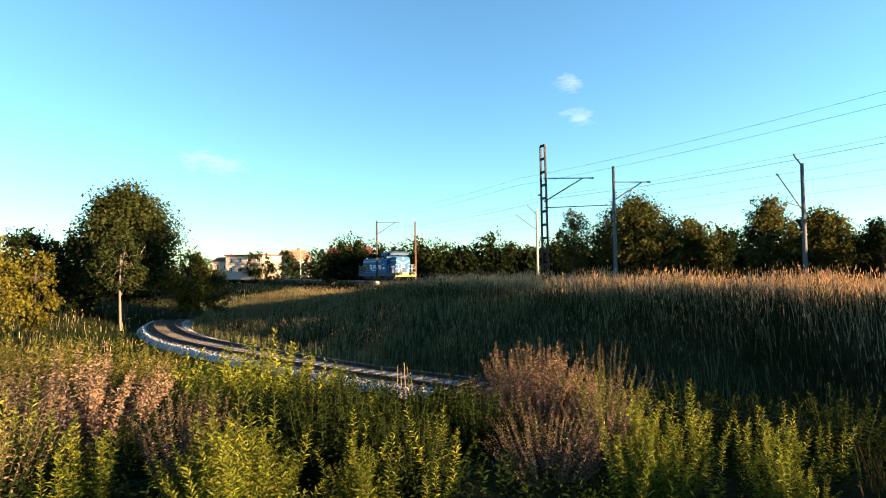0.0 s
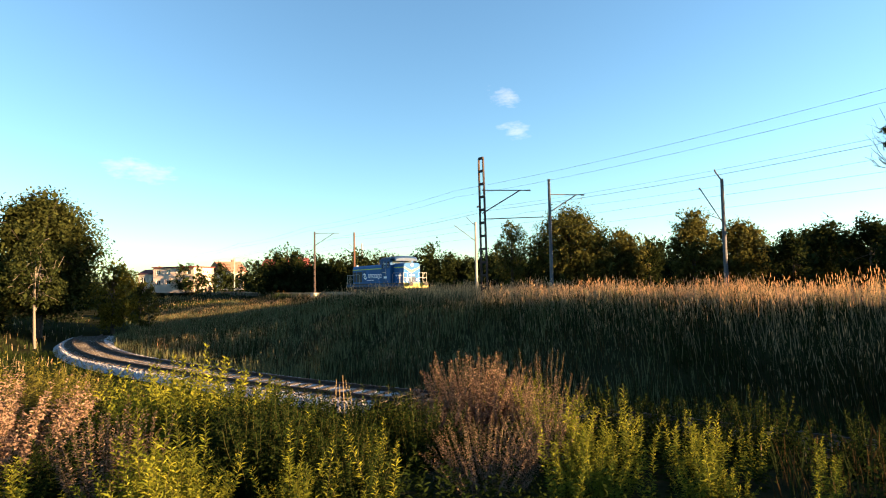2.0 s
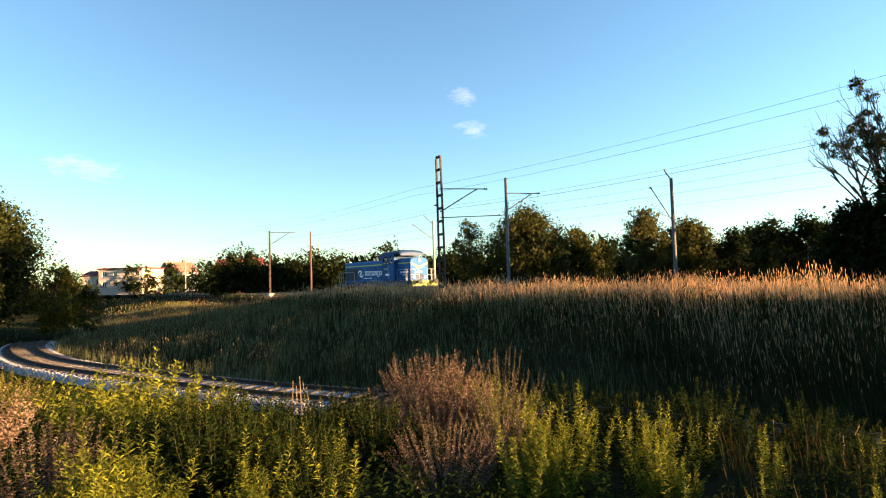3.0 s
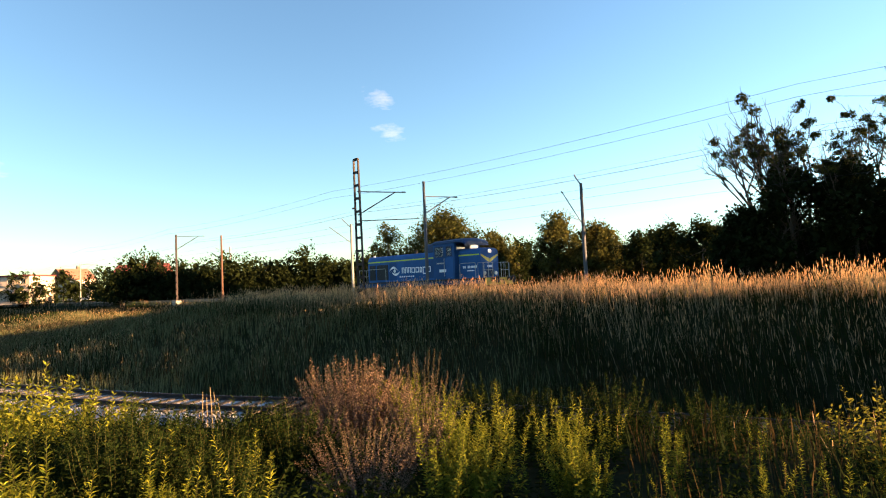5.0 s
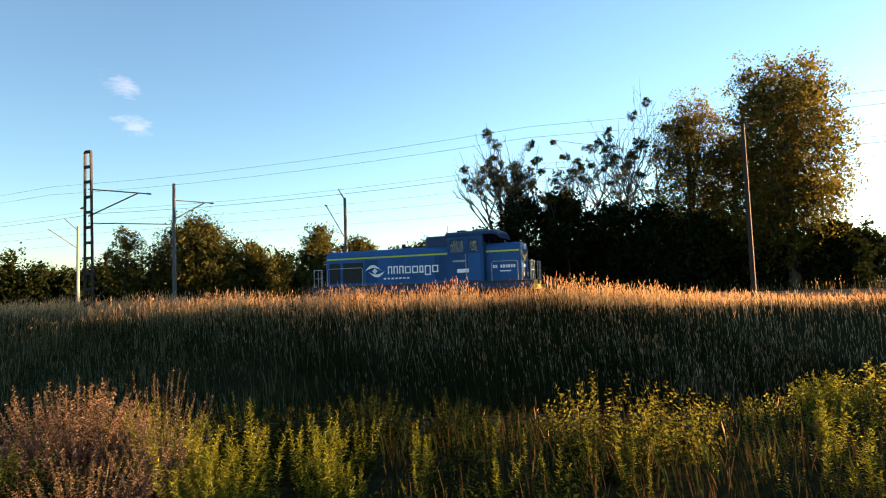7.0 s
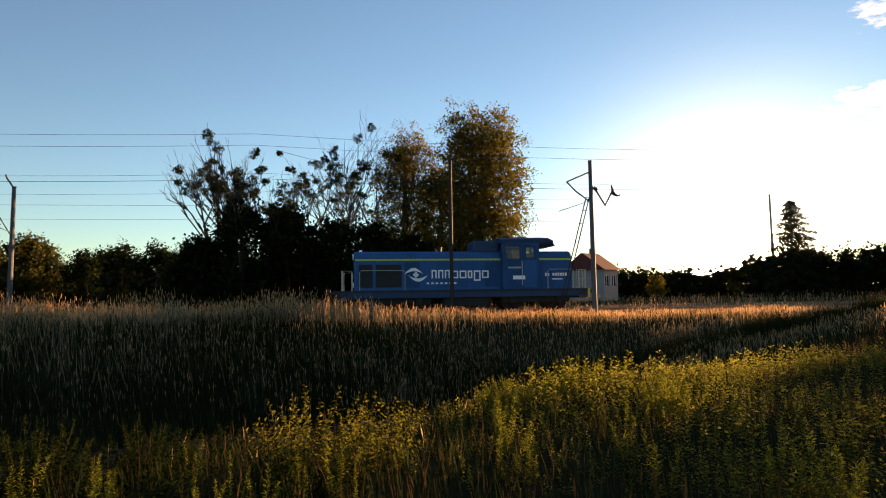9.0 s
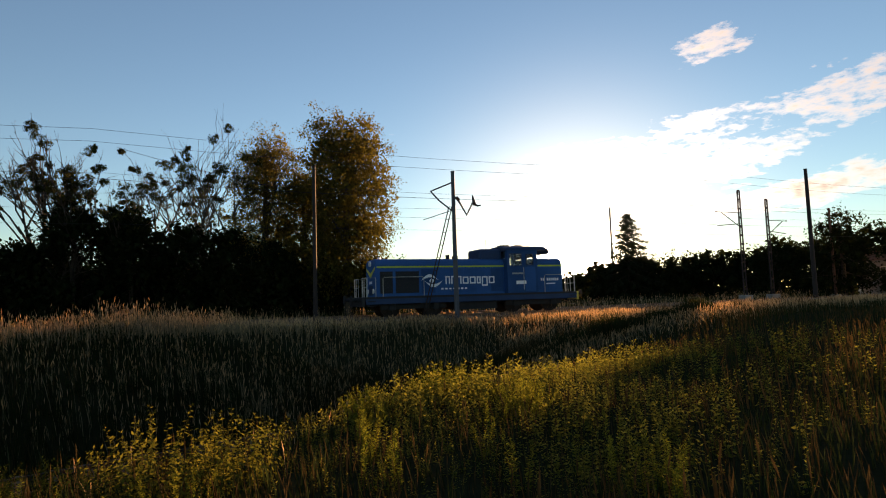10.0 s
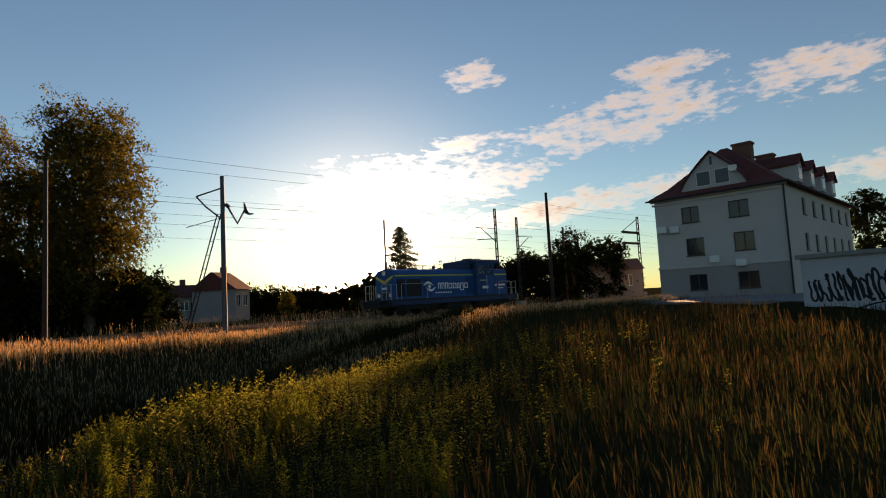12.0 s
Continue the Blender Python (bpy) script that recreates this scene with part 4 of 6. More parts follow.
def marks(lh, sh, cab, R, C0, C1, F, W):
    """White emblem, lettering bars and plates on the side the camera sees (y is minus)."""
    y0, y1 = -(W + 0.024), -(W + 0.013)

    def flat(outline):
        m = Mesh()
        m.loft([[(x, y0, z) for x, z in outline], [(x, y1, z) for x, z in outline]])
        return m
    # eye-shaped emblem: two sweeping lids round a centre diamond
    cx, cz = R + 3.20, 1.92
    up, lo = [], []
    for i in range(11):
        t = i / 10
        x = cx - 0.62 + 1.05 * t
        up.append((x, cz + 0.02 + 0.34 * math.sin(math.pi * min(1, t * 1.05)) ** 0.9))
        lo.append((x, cz + 0.02 + 0.17 * math.sin(math.pi * t)))
    part("emblem", flat(up + lo[::-1]), M["white"], lh, "white eye-shaped emblem")
    part("emblem", flat([(2 * cx - x - 0.16 + 0.16, 2 * cz - z) for x, z in up + lo[::-1]]), M["white"], lh)
    part("emblem", flat([(cx - 0.17, cz), (cx, cz - 0.17), (cx + 0.17, cz), (cx, cz + 0.17)]), M["white"], lh)
    # lettering as plain bars: three tall blocks, then five lower ones
    x = R + 4.02
    for k, (w, z0, z1) in enumerate(((0.27, 1.72, 2.16), (0.27, 1.72, 2.16), (0.27, 1.72, 2.16), (0.36, 1.72, 2.12), (0.36, 1.72, 2.12), (0.24, 1.72, 2.12), (0.36, 1.58, 2.12), (0.36, 1.72, 2.12))):
        t = 0.07
        bar = Mesh().box(x, y0, z0, x + t, y1, z1)
        bar.box(x + w - t, y0, z0, x + w, y1, z1)
        bar.box(x + t, y0, z1 - t, x + w - t, y1, z1)
        if k > 2:
            bar.box(x + t, y0, z0, x + w - t, y1, z0 + t)
        part("lettering_bar", bar, M["white"], lh)
        x += w + 0.08
    for k in range(7):
        part("lettering_bar", Mesh().box(R + 3.75 + k * 0.24, y0, 1.42, R + 3.89 + k * 0.24, y1, 1.51), M["white"], lh)
    for k in range(9):
        if k != 2:
            part("number_bar", Mesh().box(C1 + 0.42 + k * 0.14, y0, 1.80, C1 + 0.52 + k * 0.14, y1, 1.96), M["white"], sh)
    part("number_bar", Mesh().box(C1 + 0.8, y0, 1.60, C1 + 1.4, y1, 1.66), M["white"], sh)
    part("plate", Mesh().box(C0 + 0.55, -1.412, 1.62, C0 + 1.2, -1.397, 1.82), M["white"], cab)
    part("lettering_bar", Mesh().box(C0 + 0.3, -1.412, 2.20, C0 + 1.0, -1.397, 2.29), M["railing"], cab)
    part("cab_door", Mesh().box(C0 + 1.15, -1.405, 1.2, C0 + 1.85, -1.393, 2.62), M["blue"], cab)
    part("yellow_handle", Mesh().tube([(C0 + 1.05, -1.43, 1.3), (C0 + 1.05, -1.43, 2.6)], 0.018, 6), M["railing"], cab)


M["cabpane"] = bpy.data.materials.new("clear_cab_glass")
M["cabpane"].use_nodes = True
_b = M["cabpane"].node_tree.nodes["Principled BSDF"]
_b.inputs["Transmission Weight"].default_value, _b.inputs["Roughness"].default_value, _b.inputs["IOR"].default_value = 0.9, 0.02, 1.05
_b.inputs["Base Color"].default_value = (0.75, 0.82, 0.86, 1)
engine, wheelsets = locomotive()

# ---- trees ----


def spot(az, d, dz=0.0):
    """Place on the ground d metres off at azimuth az."""
    t = radians(az)
    x, y = -d * math.sin(t), d * math.cos(t)
    return Vector((x, y, float(land(x, y)) + dz))


def leaf_cloud(lobes, count, size, gap=0.35, tuft=26):
    """Leaves in twig clusters on the outer shells of lobes (x, y, z, rx, rz), thinned where noise leaves gaps."""
    lobes = np.array(lobes, dtype=float)
    wts = lobes[:, 3] ** 2 * (0.6 + 0.4 * lobes[:, 4])
    k = max(10, count // tuft)
    pick = rng.choice(len(lobes), k * 2, p=wts / wts.sum())
    L = lobes[pick]
    d = rng.normal(size=(k * 2, 3))
    d /= np.linalg.norm(d, axis=1)[:, None]
    rad = rng.uniform(0.3, 1.0, k * 2) ** 0.5 * (1 + 0.10 * rng.normal(size=k * 2))
    c = L[:, :3] + d * rad[:, None] * L[:, [3, 3, 4]]
    s = 1.5 / np.maximum(0.6, lobes[:, 3].mean())
    hole = np.sin(c[:, 0] * 1.9 * s + 1.0) * np.sin(c[:, 1] * 2.1 * s + 2.0) * np.sin(c[:, 2] * 2.3 * s) + 0.35 * rng.normal(size=len(c))
    keep = np.nonzero(hole < 0.75 - gap)[0][:k]
    c, lr = c[keep], L[keep, 3]
    own = rng.integers(0, len(c), count)
    reach = np.minimum(lr * 0.42, 0.25 + size * 2.6)[own] * rng.uniform(0.6, 1.3, len(c))[own]
    q = rng.normal(size=(count, 3))
    q *= (rng.random(count) ** 0.4 / np.linalg.norm(q, axis=1))[:, None]
    p = c[own] + q * reach[:, None] * np.array([1, 1, 0.7])
    tip = rng.uniform(-1.3, 1.3, count)
    v, f = spread(LEAF_V, LEAF_F, p, rng.uniform(0, 6.28, count), np.stack([size * rng.uniform(0.55, 1.3, count)] * 2 + [np.full(count, size)], -1) * np.array([1, 0.7, 1]), tip)
    return v, f


def limbs(mesh, base, lobes, r0, trunk_top, split=0.35):
    """A tapered trunk and a limb to each lobe."""
    base, top = Vector(base), Vector(trunk_top)
    mid = base.lerp(top, 0.5) + Vector((random.uniform(-0.12, 0.12), random.uniform(-0.12, 0.12), 0))
    mesh.tube([base - Vector((0, 0, 0.4)), base + Vector((0, 0, 0.25)), mid, top], [r0 * 1.35, r0, r0 * 0.75, r0 * 0.35], 9)
    for lx, ly, lz, rx, rz in lobes:
        q = random.uniform(split, 0.95)
        s = base.lerp(top, q)
        e = Vector((lx, ly, lz))
        m = s.lerp(e, 0.5) + Vector((random.uniform(-0.3, 0.3), random.uniform(-0.3, 0.3), random.uniform(0, 0.5)))
        rr = r0 * (1 - q * 0.6) * 0.42
        mesh.tube([s, m, e], [rr, rr * 0.6, rr * 0.25], 6)
        for _ in range(4):
            t = e + Vector((random.gauss(0, rx * 0.55), random.gauss(0, rx * 0.55), random.gauss(0, rz * 0.5)))
            mesh.tube([m.lerp(e, random.uniform(0.3, 1)), t], [rr * 0.28, 0.012], 4)


def make_lobes(h, w, z_low, count, top_heavy=0.0):
    """Overlapping lobes that fill an uneven crown of height h and half-width w above z_low."""
    out = []
    for i in range(count):
        q = (i + random.random()) / count
        z = z_low + (h - z_low) * (0.12 + 0.80 * q)
        prof = math.sin(math.pi * min(1.0, 0.16 + 0.80 * q)) ** 0.6
        prof = prof * (1 - top_heavy) + top_heavy * (0.5 + 0.5 * q)
        a = i * 2.4 + random.uniform(-0.5, 0.5)
        rx = w * random.uniform(0.34, 0.52)
        ro = max(0.0, w * prof - rx * 0.75) * random.uniform(0.65, 1.0)
        out.append((ro * math.cos(a), ro * math.sin(a), z - rx * 0.3, rx, rx * random.uniform(0.75, 1.05)))
    return out


def tree(pos, h, w, leaf, label, trunk_r=0.25, z_low=None, lobes=14, leaves=6000, size=0.22, gap=0.3, group="trees", name="tree", bark="bark", top_heavy=0.0, lean=(0, 0)):
    z_low = h * 0.18 if z_low is None else z_low
    root = thing(name, Matrix.Translation(pos), label, "tree", group)
    lb = make_lobes(h, w, z_low, lobes, top_heavy)
    lb = [(x + lean[0] * z / h, y + lean[1] * z / h, z, a, b) for x, y, z, a, b in lb]
    tm = Mesh()
    limbs(tm, (0, 0, 0), lb, trunk_r, (lean[0] * 0.8, lean[1] * 0.8, h * 0.82))
    part("trunk", tm, M[bark], root)
    inner = [(x, y, z, a * 0.62, b * 0.62) for x, y, z, a, b in lb]
    v, f, mi = join([(*leaf_cloud(lb, leaves, size, gap if gap > 0.1 else gap - 0.2, 26 if gap > 0.1 else 11), 0), (*leaf_cloud(inner, leaves // (5 if gap > 0.1 else 3), size * (2.0 if gap < 0.25 else 1.2), max(-0.4, gap - 0.4), 8), 0)])
    part("crown", array_mesh("crown", v, f, [M[leaf]]), None, root)
    return root


def bare_tree(pos, h, w, label):
    """A half-dead poplar: bare branches hung with mistletoe balls."""
    random.seed(int(h * 10 + w))
    root = thing("mistletoe_tree", Matrix.Translation(pos), label, "tree", "trees by the line")
    tm, ends = Mesh(), []

    def grow(p, d, length, r, depth):
        q = p + d * length
        m = p.lerp(q, 0.5) + Vector((random.gauss(0, 0.06), random.gauss(0, 0.06), 0.03)) * length
        tm.tube([p, m, q], [r, r * 0.82, r * 0.62], 6 if depth < 3 else 4)
        if depth >= 2:
            ends.append((q, depth))
        if depth < 4 or (depth < 5 and random.random() < 0.45):
            for _ in range(3 if depth < 3 else 2):
                e = Vector((random.gauss(0, 0.40), random.gauss(0, 0.40), random.uniform(-0.10, 0.60)))
                nd = (d * 0.95 + e).normalized()
                grow(p.lerp(q, random.uniform(0.55, 1)), nd, length * random.uniform(0.55, 0.82), r * 0.55, depth + 1)
    for k in range(4):
        a = k * 1.57 + random.random()
        grow(Vector((0.3 * math.cos(a), 0.3 * math.sin(a), -0.3)), Vector((0.22 * math.cos(a), 0.22 * math.sin(a), 1)).normalized(), h * 0.36, w * 0.04, 0)
    part("branch_work", tm, M["bark"], root)
    picks = [e for e in ends if e[0].z > h * 0.35]
    random.shuffle(picks)
    for q, _ in picks[:34]:
        r = random.uniform(0.18, 0.46)
        v, f = leaf_cloud([(q.x, q.y, q.z - r * 0.3, r, r * 0.95)], 500, 0.10, -0.6)
        part("mistletoe_ball", array_mesh("mistletoe_ball", v, f, [M["mistletoe"]]), None, root)
    tw = [e[0] for e in picks[34:]]
    lob = [(p.x, p.y, p.z, random.uniform(0.25, 0.6), random.uniform(0.25, 0.5)) for p in tw[:60] if p.z < h * 0.7]
    if lob:
        v, f = leaf_cloud(lob, 2600, 0.15, 0.1)
        part("sparse_leaves", array_mesh("sparse_leaves", v, f, [M["leaf_tree"]]), None, root)
    return root


def spruce(pos, h, w, label):
    root = thing("spruce", Matrix.Translation(pos), label, "tree", "trees by the line")
    tm, ps = Mesh(), []
    tm.tube([(0, 0, -0.3), (0, 0, h)], [0.22, 0.02], 8)
    for i in range(90):
        z = h * (0.08 + 0.9 * i / 90)
        L = w * (1 - z / h) ** 0.85 * random.uniform(0.75, 1.15) + 0.12
        a = i * 2.4
        e = Vector((L * math.cos(a), L * math.sin(a), z - L * 0.25))
        tm.tube([(0, 0, z), e], [0.035, 0.01], 4)
        for k in range(100):
            q = random.random() ** 0.7
            ps.append((e.x * q + random.gauss(0, 0.07 + 0.10 * L), e.y * q + random.gauss(0, 0.07 + 0.10 * L), z + (e.z - z) * q - random.random() * 0.25))
    part("trunk", tm, M["bark"], root)
    p = np.array(ps)
    n = len(p)
    v, f = spread(LEAF_V, LEAF_F, p, rng.uniform(0, 6.28, n), np.stack([rng.uniform(0.5, 0.9, n), rng.uniform(0.12, 0.22, n), np.full(n, 0.3)], -1) * (1.2 - 0.65 * np.clip(p[:, 2:3] / h, 0, 1)), rng.uniform(0.1, 0.9, n))
    part("needles", array_mesh("needles", v, f, [M["needle"]]), None, root)


def far_woods(name, rows, label, leaf):
    """Distant trees of which only the massed crowns show."""
    pieces, tm = [], Mesh()
    for az, d, h, w in rows:
        p = spot(az, d)
        lb = [(p.x + x, p.y + y, p.z + z, a, b) for x, y, z, a, b in make_lobes(h, w, h * 0.02, 9)]
        pieces.append((*leaf_cloud(lb, 1900, 0.42, -0.1, 9), 0))
        pieces.append((*leaf_cloud([(x, y, z, a * 0.62, b * 0.62) for x, y, z, a, b in lb], 420, 1.0, -0.4, 6), 0))
        tm.tube([p - Vector((0, 0, 0.5)), p + Vector((0, 0, h * 0.8))], [0.2, 0.05], 5)
    v, f, mi = join(pieces)
    o = tagged(new(name, array_mesh(name, v, f, [M[leaf]])), label, "trees", kind="stuff")
    part("trunks", tm, M["bark"], o)


def plant_trees():
    # left of the siding's bend
    tree(spot(29.6, 58), 11.9, 4.9, "leaf_oak", "large dense dark green tree beside the siding's bend", 0.35, 2.6, 44, 26000, 0.27, 0.05, lean=(0.3, 0))
    tree(spot(29.8, 50), 8.2, 2.1, "leaf_oak", "slim pale-trunked tree in front of the large dark tree", 0.10, 2.6, 14, 4200, 0.17, 0.2, bark="pale_bark")
    tree(spot(24.3, 62), 7.2, 3.0, "leaf_gold", "yellowing small tree beside the dark tree", 0.18, 0.6, 12, 4200, 0.22, 0.15)
    tree(spot(22.2, 66), 5.2, 2.2, "leaf_tree", "low bushy tree at the end of the row", 0.14, 0.3, 9, 2600, 0.22, 0.15)
    tree(spot(39.5, 37), 6.0, 2.4, "leaf_gold", "young sunlit tree with yellow-green leaves", 0.13, 0.9, 14, 4200, 0.17, 0.25)
    tree(spot(35.9, 41), 5.4, 1.6, "leaf_gold", "slender sunlit tree with ochre leaves", 0.11, 0.6, 11, 3600, 0.16, 0.2)
    tree(spot(44.0, 34), 5.6, 2.2, "leaf_gold", "young sunlit tree with yellow-green leaves", 0.12, 0.8, 12, 3600, 0.17, 0.25)
    tree(spot(33.0, 60), 8.0, 3.2, "leaf_tree_shade", "understorey tree in the grove, its shade put into the leaf colour", 0.2, 0.2, 12, 4200, 0.25, 0.05)
    tree(spot(36.5, 64), 8.5, 3.6, "leaf_tree_shade", "understorey tree in the grove, its shade put into the leaf colour", 0.2, 0.2, 12, 4200, 0.25, 0.05)
    # behind the main line
    tree(spot(-12.6, 76), 10.0, 3.2, "leaf_tree", "thin-crowned tree with half-bare branches", 0.2, 0.5, 16, 4200, 0.26, 0.45)
    tree(spot(-18.4, 77), 10.9, 6.8, "leaf_tree", "broad rounded tree behind the line, sunlit on one side", 0.3, 0.3, 44, 24000, 0.27, 0.0)
    tree(spot(-23.0, 80), 8.0, 4.2, "leaf_tree", "rounded tree behind the line", 0.25, 0.3, 18, 7000, 0.32, 0.05)
    tree(spot(-29.4, 74), 9.6, 3.8, "leaf_tree", "rounded tree behind the line with a ragged top", 0.25, 0.3, 18, 6500, 0.30, 0.08)
    tree(spot(-33.2, 76), 8.4, 3.8, "leaf_tree", "rounded tree behind the line", 0.25, 0.3, 16, 6000, 0.30, 0.08)
    tree(spot(-25.5, 84), 6.5, 2.4, "leaf_tree_shade", "small dark tree behind the line", 0.2, 0.2, 10, 2600, 0.28, 0.1)
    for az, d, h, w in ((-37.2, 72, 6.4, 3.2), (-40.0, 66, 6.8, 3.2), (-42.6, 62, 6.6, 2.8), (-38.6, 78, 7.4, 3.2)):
        tree(spot(az, d), h, w, "leaf_tree_shade", "dark ragged bushy tree behind the line", 0.16, 0.1, 13, 5000, 0.26, 0.1)
    # the tall group with mistletoe
    bare_tree(spot(-49.0, 45), 14.2, 5.0, "half-dead tree with bare branches and mistletoe balls")
    bare_tree(spot(-54.0, 45), 13.6, 4.4, "half-dead tree with bare branches and mistletoe balls")
    bare_tree(spot(-60.0, 45), 15.5, 3.6, "tall thin tree hung with mistletoe balls")
    tree(spot(-65.4, 45), 14.9, 3.6, "leaf_poplar", "tall airy poplar with clumped leaves", 0.32, 2.4, 30, 22000, 0.17, 0.25, top_heavy=0.3)
    tree(spot(-73.2, 43), 15.9, 4.6, "leaf_poplar", "tallest poplar with a ragged crown, sunlight put into its leaf colour", 0.38, 1.4, 44, 36000, 0.17, 0.22, top_heavy=0.45)
    tree(spot(-69.0, 45), 12.0, 3.0, "leaf_poplar", "airy poplar between taller ones", 0.28, 1.6, 24, 14000, 0.19, 0.15, top_heavy=0.1)
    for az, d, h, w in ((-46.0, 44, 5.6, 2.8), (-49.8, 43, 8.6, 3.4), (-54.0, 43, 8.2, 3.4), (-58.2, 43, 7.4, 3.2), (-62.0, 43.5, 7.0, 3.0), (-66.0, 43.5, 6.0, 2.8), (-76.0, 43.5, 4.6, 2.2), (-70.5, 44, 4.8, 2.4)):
        tree(spot(az, d), h, w, "leaf_tree_shade", "dense thicket at the foot of the poplars, shade put into its dark leaves", 0.15, 0.0, 18, 5600, 0.27, 0.0)
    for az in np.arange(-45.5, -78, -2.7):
        tree(spot(float(az), 48), 4.2 + random.uniform(-0.4, 0.6), 2.5, "leaf_tree_shade", "low bush filling the thicket's foot, shade put into its dark leaves", 0.1, 0.0, 10, 3200, 0.27, 0.0, group="thicket bushes", name="bush")
    # towards the sunset
    spruce(spot(-100.7, 80), 12.2, 6.0, "sunlit spruce on the skyline")
    tree(spot(-117.6, 72), 9.6, 4.4, "leaf_tree_shade", "rounded dark tree near the apartment house", 0.25, 0.2, 14, 4600, 0.26, 0.08)
    tree(spot(-113.0, 76), 7.6, 4.0, "leaf_tree_shade", "dark bushy tree beside the line", 0.2, 0.1, 10, 3200, 0.26, 0.08)
    tree(spot(-141.8, 88), 12.4, 4.0, "leaf_tree_shade", "dark tree beyond the apartment house", 0.3, 3.5, 14, 5200, 0.3, 0.15)
    tree(spot(-89.6, 78), 3.4, 1.6, "leaf_gold", "small sunlit tree among the houses", 0.1, 0.2, 7, 1500, 0.2, 0.1)
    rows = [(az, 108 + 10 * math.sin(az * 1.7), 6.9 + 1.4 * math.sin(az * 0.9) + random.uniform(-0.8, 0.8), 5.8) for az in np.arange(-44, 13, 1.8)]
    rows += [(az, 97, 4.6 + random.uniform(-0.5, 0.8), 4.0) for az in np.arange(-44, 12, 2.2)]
    far_woods("far_woods", rows, "dark wooded skyline beyond the railway", "leaf_tree_shade")
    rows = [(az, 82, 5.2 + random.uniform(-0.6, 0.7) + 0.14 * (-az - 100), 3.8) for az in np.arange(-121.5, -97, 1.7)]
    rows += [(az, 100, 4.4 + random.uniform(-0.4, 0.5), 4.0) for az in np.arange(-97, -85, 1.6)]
    far_woods("far_woods", rows, "hedge and trees below the sunset, backlit shade put into their dark leaves", "leaf_tree_shade")
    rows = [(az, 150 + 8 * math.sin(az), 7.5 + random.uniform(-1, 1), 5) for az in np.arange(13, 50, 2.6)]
    far_woods("far_woods", rows, "distant wooded skyline", "leaf_tree_shade")


plant_trees()

# ---- houses ----


def wall_grid(x0, x1, z0, z1, th, holes):
    """A wall in the xz plane, facing -y, with openings through it. holes: (x0, x1, z0, z1)."""
    m = Mesh()
    xs = sorted({x0, x1, *[h[0] for h in holes], *[h[1] for h in holes]})
    zs = sorted({z0, z1, *[h[2] for h in holes], *[h[3] for h in holes]})
    for i in range(len(xs) - 1):
        run = None
        for j in range(len(zs) - 1):
            cx, cz = (xs[i] + xs[i + 1]) / 2, (zs[j] + zs[j + 1]) / 2
            solid = not any(h[0] < cx < h[1] and h[2] < cz < h[3] for h in holes)
            if solid and run is None:
                run = zs[j]
            if run is not None and (not solid or j == len(zs) - 2):
                m.box(xs[i], 0, run, xs[i + 1], th, zs[j + 1] if solid else zs[j])
                run = None
    return m


def window(parent, x0, x1, z0, z1, frame_mat, sill=True, depth=0.12, leaves=2, label=""):
    fr = Mesh()
    t = 0.07
    for b in ((x0, z0, x0 + t, z1), (x1 - t, z0, x1, z1), (x0 + t, z0, x1 - t, z0 + t), (x0 + t, z1 - t, x1 - t, z1)):
        fr.box(b[0], depth, b[1], b[2], depth + 0.07, b[3])
    for k in range(1, leaves):
        xm = x0 + (x1 - x0) * k / leaves
        fr.box(xm - 0.05, depth, z0 + t, xm + 0.05, depth + 0.07, z1 - t)
    w = part("window", fr, frame_mat, parent, label)
    for k in range(leaves):
        xa, xb = x0 + (x1 - x0) * k / leaves + 0.06, x0 + (x1 - x0) * (k + 1) / leaves - 0.06
        part("pane", Mesh().box(xa, depth + 0.03, z0 + t, xb, depth + 0.045, z1 - t), M["pane"], w)
    if sill:
        part("sill", Mesh().box(x0 - 0.06, -0.08, z0 - 0.06, x1 + 0.06, depth, z0 - 0.004), M["gutter"], w)
    return w


def face_frame(root, ox, oy, turn):
    """An empty-free way to place a wall: a matrix for a wall that starts at (ox, oy) and runs at turn degrees."""
    return Matrix.Translation((ox, oy, 0)) @ Matrix.Rotation(radians(turn), 4, "Z")


